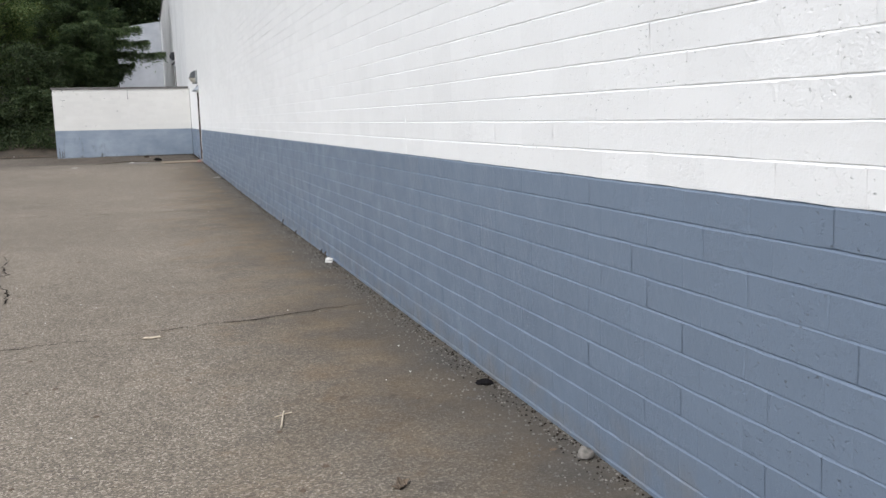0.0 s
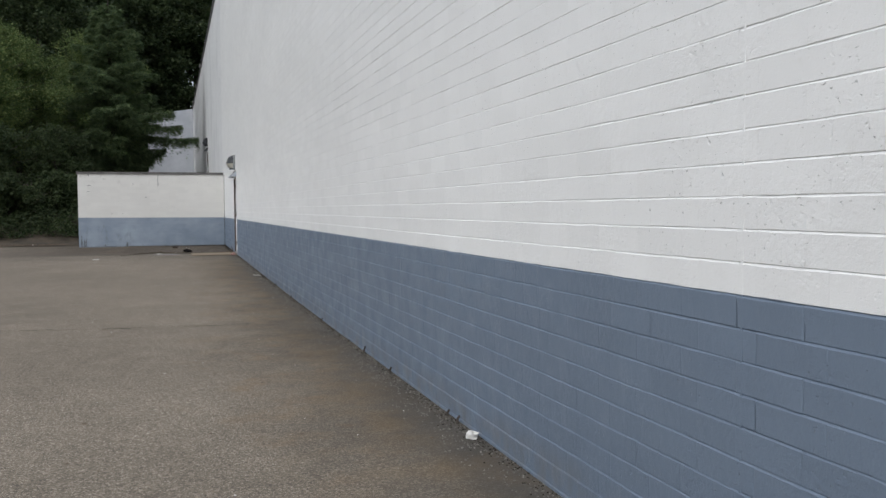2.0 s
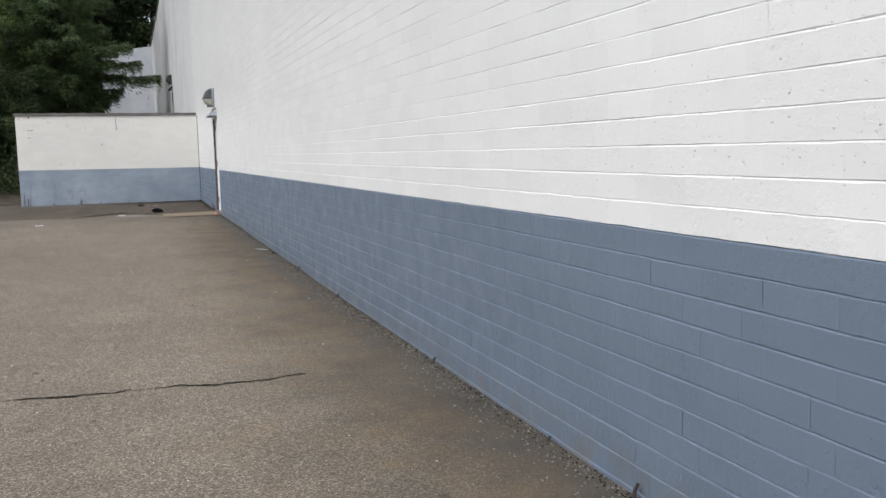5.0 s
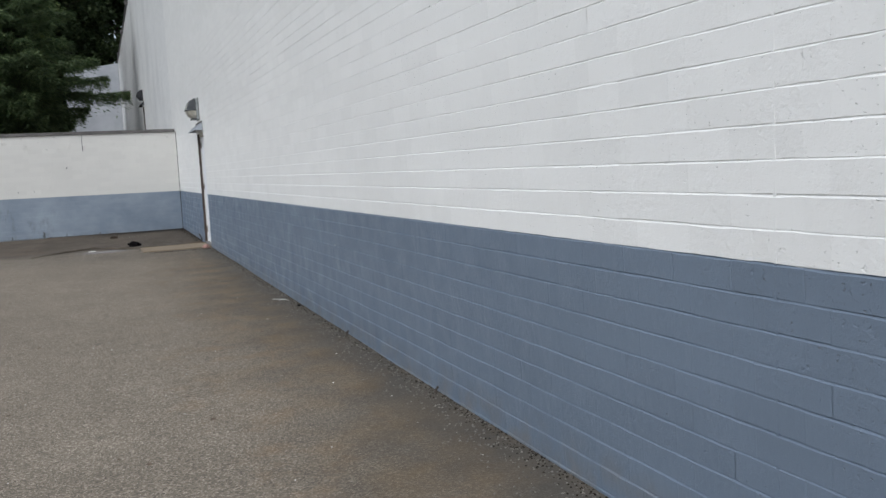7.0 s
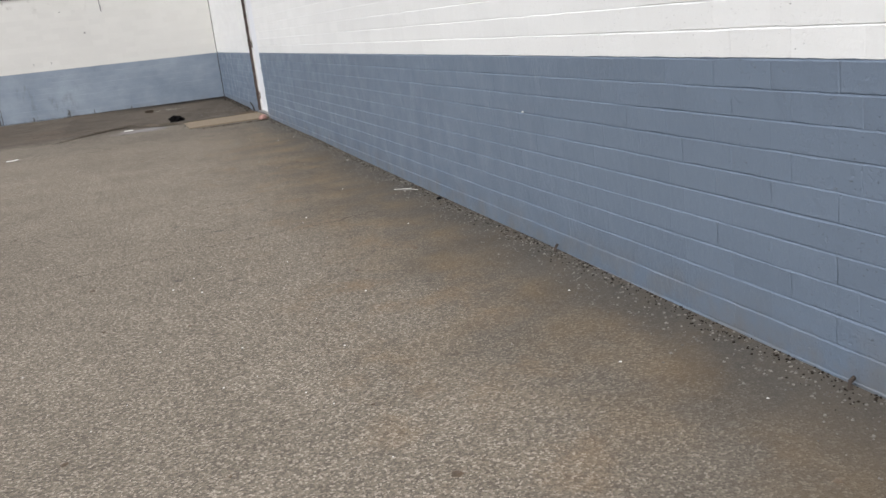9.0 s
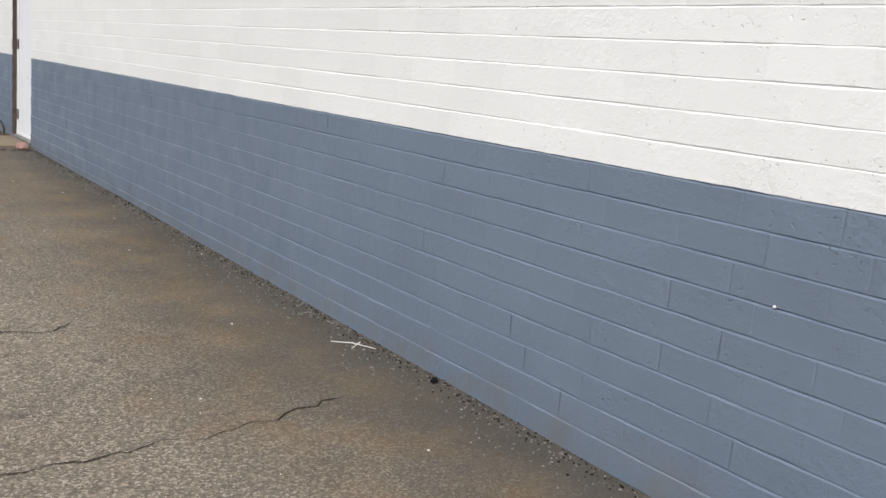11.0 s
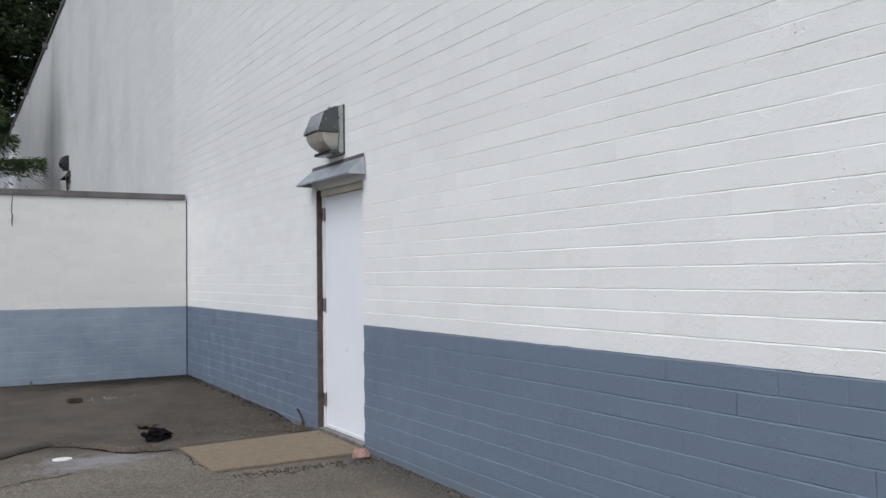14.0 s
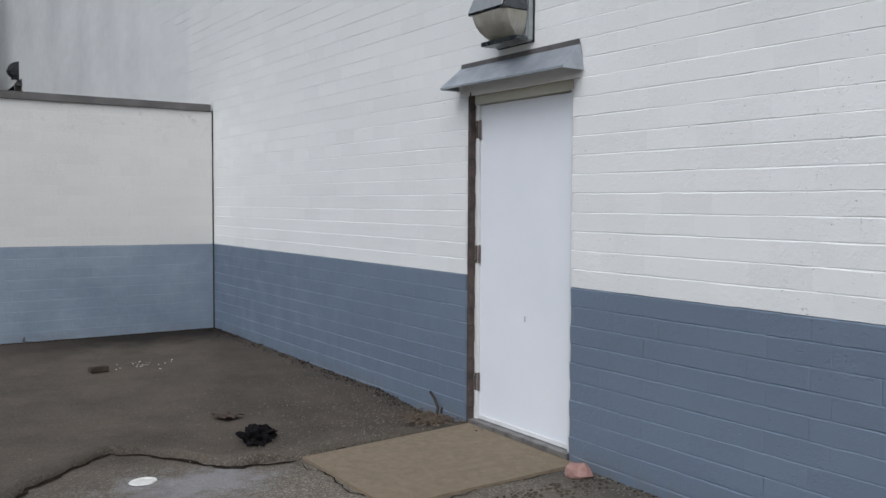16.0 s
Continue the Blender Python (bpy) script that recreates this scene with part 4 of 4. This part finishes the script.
def conifer(x, y, z, height, spread, seed, count=34000):
    """A spruce-like tree whose boughs droop and carry hanging sprays."""
    rng = random.Random(seed)
    t = empty("conifer", x, y, z, "dark green conifer with drooping boughs beside the building", "conifer tree", "trees on the bank")
    bm = bmesh.new()
    limb(bm, (0, 0, -0.3), (0.05, 0, height * 0.5), 0.22, 0.13, 9)
    limb(bm, (0.05, 0, height * 0.5), (0, 0.05, height), 0.13, 0.02, 9)
    pts, ways = [], []
    n = 120
    boughs = []
    for i in range(n):
        f = (i + rng.random()) / n
        h = height * (0.10 + 0.88 * f)
        reach = spread * (1 - f) ** 0.55 * rng.uniform(0.7, 1.12)
        reach = min(reach, 1.5 + 1.9 * min(1.0, max(0.0, (h - 1.7) / 1.9)))
        boughs.append((h, reach, i * 2.4 + rng.uniform(-0.4, 0.4)))
    boughs += [(3.6, spread * 1.17, -0.12), (4.0, spread * 1.0, -0.35), (4.6, spread * 0.95, -0.5)]
    total = sum(b[1] + 0.2 for b in boughs)
    for h, reach, ang in boughs:
        c, s = math.cos(ang), math.sin(ang)
        tip = Vector((c * reach, s * reach, h - 0.06 * reach - 0.18 * reach * (1 - h / height)))
        root = Vector((0, 0, h))
        mid = root.lerp(tip, 0.55) + Vector((0, 0, -0.10 * reach))
        limb(bm, root, mid, 0.035, 0.02, 5)
        limb(bm, mid, tip, 0.02, 0.006, 5)
        for k in range(int(count * (reach + 0.2) / total)):
            g = rng.random() ** 0.65
            a = root.lerp(mid, g / 0.55) if g < 0.55 else mid.lerp(tip, (g - 0.55) / 0.45)
            fan = (0.10 + 0.30 * math.sin(math.pi * min(1, g * 0.9 + 0.05))) * (0.35 + 0.3 * reach)
            o = rng.gauss(0, 0.45) * fan
            ways.append(ang + 1.1 * math.copysign(min(1.0, abs(o) / max(fan, 0.01)), o))
            pts.append((a.x - s * o, a.y + c * o, a.z - abs(rng.gauss(0, 0.16)) * (0.5 + 0.25 * reach) + 0.05))
    part("trunk", bm, M_BARK, t, "dark straight trunk with drooping boughs")
    crown = new("crown", leaf_mesh("crown", pts, 0.19, M_NEEDLE, seed, 0.30, 0.20, ways))
    crown.parent = t
    return t


conifer(-4.5, 16.0, 1.9, 9.6, 3.5, 11, 150000)
LIGHT, DARK = "leafy green tree with a dense uneven crown on the bank", "tall dark tree of the wood behind"
for k, (x, y, z, h, s) in enumerate([(-8.3, 13.6, 0, 7.0, 2.9), (-10.0, 11.0, 0, 6.8, 3.0), (-13.2, 12.6, 0, 7.4, 3.1), (-5.6, 18.5, 0, 8.0, 2.9), (-16.2, 11.5, 0, 7.0, 3.1)]):
    broadleaf(x, y, bank_height(x, y), h, s, 100 + k, 0.10, 52000, 0.06, label=LIGHT)
for k, (x, y, z, h, s) in enumerate([(-5.9, 8.6, 0, 2.8, 1.6), (-8.0, 7.2, 0, 3.0, 1.7), (-10.4, 7.0, 0, 2.9, 1.7), (-12.6, 7.4, 0, 3.2, 1.8), (-14.8, 7.0, 0, 3.0, 1.8), (-5.5, 4.6, 0, 1.5, 0.95), (-7.0, 4.2, 0, 1.5, 1.1), (-8.8, 4.4, 0, 1.7, 1.2), (-10.6, 4.0, 0, 1.5, 1.1), (-12.4, 4.4, 0, 1.6, 1.2)]):
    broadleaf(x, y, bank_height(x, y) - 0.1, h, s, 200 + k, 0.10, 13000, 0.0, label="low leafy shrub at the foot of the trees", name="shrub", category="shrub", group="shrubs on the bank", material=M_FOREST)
for k, (x, y, z, h, s) in enumerate([(-8.6, 24, 3.0, 11.5, 4.2), (-13.8, 22, 3.0, 11.5, 4.4), (-19, 21, 3.0, 11, 4.4), (-6.6, 31, 3.0, 12, 3.0), (-7.0, 52, 3.0, 21, 6.0), (-3.0, 54, 3.0, 20, 5.5), (0.5, 58, 3.0, 22, 6.5), (-13, 46, 3.0, 23, 6.0), (8.0, 60, 3.0, 25, 6.5)]):
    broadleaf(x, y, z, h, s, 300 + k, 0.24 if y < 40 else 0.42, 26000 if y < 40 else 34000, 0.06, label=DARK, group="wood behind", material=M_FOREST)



def undergrowth():
    """Uncounted low weeds that cover the bank's foot."""
    rng = random.Random(77)
    pts = []
    for i in range(900):
        x = rng.uniform(-15.5, -4.7)
        y = asphalt_edge(x) + 1.3 + abs(rng.gauss(0, 2.2))
        h = rng.uniform(0.1, 0.55) * min(1.0, 0.3 + (y - 1.5) * 0.4)
        for k in range(34):
            pts.append((x + rng.gauss(0, 0.16), y + rng.gauss(0, 0.16), bank_height(x, y) + h * rng.random()))
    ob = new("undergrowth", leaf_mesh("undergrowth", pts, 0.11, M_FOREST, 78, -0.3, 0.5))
    tagged(ob, "tangled weeds, coloured dark for shade, over the foot of the bank", "weeds", kind="stuff")


undergrowth()


# ---- litter and small things ----
def lump(name, x, y, size, material, label, category, seed, z=None, group="", rag=0.35, round_=2):
    """An irregular lump, flat below, that rests on the paving."""
    bm = bmesh.new()
    bmesh.ops.create_icosphere(bm, subdivisions=round_, radius=1.0)
    for v in bm.verts:
        k = 1 + rag * noise.noise(v.co * 1.7 + Vector((seed, seed * 0.7, 0))) + 0.4 * rag * noise.noise(v.co * 4.1 + Vector((0, seed, 0)))
        v.co = Vector((v.co.x * size[0] * k, v.co.y * size[1] * k, max(-0.25, v.co.z) * size[2] * k))
    lowest = min(v.co.z for v in bm.verts)
    for v in bm.verts:
        v.co.z -= lowest
    ob = part(name, bm, material)
    ob.location = (x, y, lot_height(x, y) + (0.001 if z is None else z))
    ob.rotation_euler.z = seed * 1.3
    return tagged(ob, label, category, group)


def sheet(name, x, y, w, d, material, label, category, seed, z=0.003, curl=0.02, group=""):
    """A crumpled flat scrap with some thickness."""
    n = 7
    verts, faces = [], []
    for i in range(n):
        for j in range(n):
            u, v = i / (n - 1) - 0.5, j / (n - 1) - 0.5
            r = 1 + 0.35 * wavy(u * 3, v * 3, 1.0, seed)
            verts.append((u * w * r, v * d * r, abs(curl * wavy(u * 4, v * 4, 1.0, seed + 9)) + 0.6 * curl * (abs(u) + abs(v)) ** 2))
    for i in range(n - 1):
        for j in range(n - 1):
            a = i * n + j
            faces.append((a, a + n, a + n + 1, a + 1))
    ob = new(name, mesh_of(name, verts, faces, material))
    ob.modifiers.new("thick", "SOLIDIFY").thickness = 0.003
    ob.location = (x, y, lot_height(x, y) + z)
    ob.rotation_euler.z = seed * 0.9
    return tagged(ob, label, category, group)


def twig(name, points, radius, material, label, category):
    bm = bmesh.new()
    for (a, b), k in zip(zip(points, points[1:]), range(9)):
        limb(bm, a, b, radius * (1 - 0.1 * k), radius * (0.9 - 0.1 * k), 6)
    return tagged(part(name, bm, material), label, category)


def build_rag():
    """A crumpled heap of black cloth."""
    bm = bmesh.new()
    bmesh.ops.create_icosphere(bm, subdivisions=5, radius=1.0)
    for v in bm.verts:
        w = v.co.copy()
        k = 1 + 0.55 * noise.noise(w * 1.6 + Vector((3.1, 0, 0))) + 0.40 * noise.noise(w * 3.6) + 0.16 * noise.noise(w * 9.0)
        tail = max(0.0, w.x - 0.45)
        v.co = Vector((w.x * (0.082 if w.x > 0 else 0.066) * k + 0.20 * tail, w.y * 0.080 * k * (1 - 0.9 * tail) + 0.08 * tail, max(0.0, 0.026 + w.z * 0.058 * k * (1 - tail))))
    ob = part("cloth_rag", bm, M_CLOTH)
    ob.location = (-1.325, -4.42, lot_height(-1.325, -4.42) + 0.016)
    ob.rotation_euler.z = 0.2
    tagged(ob, "crumpled black cloth rag lying on the dark paving", "rag")


build_rag()
sheet("flat_scrap", -1.26, -3.80, 0.17, 0.13, M_RUST, "flat brown rotten scrap on the dark paving", "scrap", 2.0, 0.022, 0.03)
bm = box(bmesh.new(), -0.075, 0.075, -0.035, 0.035, 0, 0.045, 0.006)
for v in bm.verts:
    v.co += Vector((1, 1, 1)) * 0.008 * noise.noise(v.co * 20)
ob = part("wood_block", bm, M_RUST)
ob.location = (-1.61, -1.86, lot_height(-1.61, -1.86) + 0.020)
ob.rotation_euler.z = 0.25
tagged(ob, "small dark rotten wood block on the paving", "wood block")
def build_lid():
    """A flat oval cup lid with a raised rim."""
    verts, faces, n = [], [], 28
    for rad, z in ((0.0, 0.003), (0.74, 0.003), (0.80, 0.007), (0.94, 0.008), (1.0, 0.0)):
        for k in range(n):
            a = 6.2832 * k / n
            w = rad * (1 + 0.05 * wavy(math.cos(a), math.sin(a), 2.0, 6.0))
            verts.append((0.070 * w * math.cos(a), 0.058 * w * math.sin(a), z))
    for i in range(4):
        for k in range(n):
            a, b = i * n + k, i * n + (k + 1) % n
            faces.append((a, a + n, b + n, b))
    ob = new("lid", mesh_of("lid", verts, faces, M_PAPER))
    ob.location = (-2.03, -4.735, lot_height(-2.03, -4.735) + 0.004)
    tagged(ob, "flattened dirty white cup lid on the paving", "litter")


build_lid()
sheet("paper_scrap", -3.50, -6.62, 0.14, 0.09, M_PAPER, "flat white paper scrap on the asphalt", "litter", 0.4, 0.004, 0.012)
lump("stone", -0.12, -5.84, (0.075, 0.06, 0.062), M_PINK, "rough reddish stone at the corner of the door slab", "stone", 1.7)
lump("stone", -0.05, -29.82, (0.035, 0.03, 0.035), M_STONE, "small pale stone at the foot of the wall", "stone", 2.7)
lump("paper_ball", -0.06, -25.05, (0.04, 0.032, 0.034), M_PAPER, "crumpled white paper at the foot of the wall", "litter", 3.9, rag=0.7)
lump("rubber_scrap", -0.07, -28.85, (0.045, 0.032, 0.018), M_CLOTH, "flat black rubber scrap on the gravel strip", "scrap", 4.4, rag=0.5)
lump("rubber_scrap", -0.05, -13.26, (0.022, 0.018, 0.014), M_CLOTH, "small black scrap on the stained asphalt", "scrap", 5.4, rag=0.5)
sheet("wood_chip", -1.57, -27.27, 0.10, 0.035, M_STRAW, "pale dry wood chip on the asphalt", "litter", 0.1, 0.004, 0.008)
sheet("dry_leaf", -0.76, -29.8, 0.07, 0.04, M_CHIP, "curled dry brown leaf on the asphalt", "leaf", 1.1, 0.003, 0.02)


def on_lot(points):
    return [(x, y, lot_height(x, y) + z) for x, y, z in points]


twig("straw", on_lot([(-1.07, -29.08, 0.006), (-1.05, -28.98, 0.010), (-1.03, -28.88, 0.006)]), 0.004, M_STRAW, "pale dry straw stalk on the asphalt", "straw")
twig("straw", on_lot([(-1.08, -28.94, 0.006), (-1.0, -28.91, 0.008)]), 0.003, M_STRAW, "short pale straw stalk on the asphalt", "straw")
twig("straw", on_lot([(-0.20, -12.66, 0.004), (-0.12, -12.72, 0.006), (-0.06, -12.82, 0.004)]), 0.003, M_PAPER, "thin white plastic strip at the wall foot", "litter")
twig("straw", on_lot([(-0.16, -12.78, 0.004), (-0.08, -12.72, 0.006)]), 0.0025, M_PAPER, "short white plastic strip at the wall foot", "litter")
for k, (yy, hh) in enumerate(((-22.03, 0.085), (-21.3, 0.03), (-23.0, 0.06), (-24.7, 0.06), (-24.5, 0.05), (-19.7, 0.05), (-17.0, 0.05), (-15.0, 0.05))):
    twig("weed_stub", on_lot([(-0.035, yy, -0.004), (-0.028, yy + 0.006, hh * 0.45), (-0.020, yy - 0.004, hh * 0.8)]), 0.009, M_BARK, "short dark dead weed stub at the wall foot", "weed")


def scatter(name, n, size, material, label, spot, seed, flat=0.6, category="litter"):
    """Uncounted bits, as one mesh."""
    rng = random.Random(seed)
    verts, faces = [], []
    for i in range(n):
        x, y, lift = spot(rng)
        s = size * rng.uniform(0.4, 1.4)
        z = lot_height(x, y) + lift
        a = rng.uniform(0, 6.28)
        n0 = len(verts)
        for k in range(5):
            r = s * rng.uniform(0.6, 1.1)
            verts.append((x + r * math.cos(a + k * 1.257), y + r * math.sin(a + k * 1.257), z - 0.001))
        for k in range(5):
            r = s * rng.uniform(0.3, 0.7)
            verts.append((x + r * math.cos(a + k * 1.257 + 0.3), y + r * math.sin(a + k * 1.257 + 0.3), z + s * flat * rng.uniform(0.6, 1.1)))
        for k in range(5):
            j = (k + 1) % 5
            faces.append((n0 + k, n0 + j, n0 + 5 + j, n0 + 5 + k))
        faces.append(tuple(n0 + 5 + k for k in range(5)))
    ob = new(name, mesh_of(name, verts, faces, material))
    return tagged(ob, label, category, kind="stuff")


def door_clear(y):
    return y < -6.2 or y > -4.9


def strip_spot(rng):
    y = rng.uniform(-33, -5.85)
    return -abs(rng.gauss(0.0, 0.13)) - 0.006, y, 0.0


scatter("gravel", 5200, 0.0062, M_STONE, "loose gravel along the foot of the wall", strip_spot, 21, category="gravel")
scatter("dirt_crumbs", 3600, 0.006, M_CRACK, "dark dirt crumbs along the foot of the wall", lambda r: (-abs(r.gauss(0, 0.05)) - 0.004, r.uniform(-33, -5.85), 0.0), 22, category="dirt")
scatter("dirt_crumbs", 700, 0.008, M_CRACK, "dark dirt along the foot of the low wall", lambda r: (r.uniform(-4.7, -0.03), -abs(r.gauss(0, 0.05)) - 0.006, 0.014), 23, category="dirt")
scatter("leaf_litter", 620, 0.013, M_CHIP, "heap of dead leaves beside the door frame", lambda r: (-abs(r.gauss(0, 0.13)) - 0.01, -4.42 + r.gauss(0, 0.11), 0.03 + abs(r.gauss(0, 0.016))), 24, 0.25, category="leaves")
scatter("dirt_crumbs", 520, 0.008, M_CRACK, "dark dirt heaped along the wall past the door", lambda r: (-abs(r.gauss(0, 0.07)) - 0.006, r.uniform(-4.9, -0.1), 0.022), 25, category="dirt")
twig("dead_stalk", [(-0.05, -4.40, -0.02), (-0.035, -4.41, 0.07), (-0.05, -4.39, 0.13), (-0.08, -4.38, 0.18)], 0.012, M_BARK, "dead brown weed stalk beside the door frame", "weed")
twig("dead_stalk", [(-0.05, -4.43, -0.02), (-0.05, -4.47, 0.05), (-0.06, -4.49, 0.09)], 0.009, M_BARK, "dead brown weed stalk beside the door frame", "weed")
scatter("dirt_crumbs", 260, 0.010, M_SOIL, "dark dirt beside the door slab", lambda r: (r.uniform(-1.1, -0.05), -5.86 - abs(r.gauss(0, 0.10)), 0.0), 31, category="dirt")
scatter("apron_grit", 1000, 0.0042, M_STONE, "pale grit on the dark paving", lambda r: (-abs(r.gauss(0, 0.65)) - 0.02, -4.68 + abs(r.gauss(0, 0.9)), 0.020), 32, category="gravel")
scatter("paint_flakes", 26, 0.008, M_PAPER, "white paint flakes on the dark paving", lambda r: (-1.18 + r.gauss(0, 0.16), -1.75 + r.gauss(0, 0.10), 0.02), 26, 0.12)
scatter("pebbles", 320, 0.0055, M_PAPER, "scattered pale pebbles on the asphalt", lambda r: (r.uniform(-5, -0.1), r.uniform(-33, -6.5), 0.0), 27, 0.5, category="gravel")
scatter("dead_leaves", 320, 0.016, M_CHIP, "scattered bits of dead leaf on the asphalt", lambda r: (r.uniform(-6, -0.1), r.uniform(-33, -5.5), 0.001), 28, 0.2, category="leaves")
def bank_spot(r):
    x = r.uniform(-15, -5.0)
    return x, asphalt_edge(x) + abs(r.gauss(0, 0.5)) - 0.2, 0.06
scatter("bank_litter", 1500, 0.035, M_CHIP, "dead leaves and twigs at the lot's edge", bank_spot, 29, 0.3, category="leaves")
scatter("bank_rubbish", 22, 0.04, M_PAPER, "pale rubbish and stones at the lot's edge", bank_spot, 30, 0.5)


lump("paint_spot", -0.003, -14.67, (0.004, 0.006, 0.006), M_PAPER, "tiny white paint fleck on the blue dado", "paint fleck", 1.0, z=0.667 - lot_height(0, -14.67))


# ---- single bricks of the wall where the camera passes nearest ----
SHARED = {low: [mesh_of("brick", *brick_shape(UNIT, COURSE, (3.7 * k, 0.41 * k), head, lip, 1.0, low), M_WALL) for k, (head, lip) in enumerate(kinds)]
          for low, kinds in ((True, ((0.1, 0.0016), (0.3, 0.0022), (0.5, 0.0012), (0.2, 0.0026), (0.4, 0.0018), (0.1, 0.0012), (0.45, 0.0024), (0.25, 0.0016))),
                             (False, ((0.0, 0.0018), (0.03, 0.0022), (0.1, 0.0024), (0.0, 0.0016), (0.05, 0.0020), (0.0, 0.0026), (0.08, 0.0018), (0.0, 0.0022))))}
rng = random.Random(9)
for y, z, length in all_rows:
    if near_start(y, z, length):
        b = new("brick", rng.choice(SHARED[z < BAND]))
        b.location = (rng.uniform(-0.0010, 0.0010) * (0.5 if z < BAND else 0.2), y, z)
        b.parent = WALL
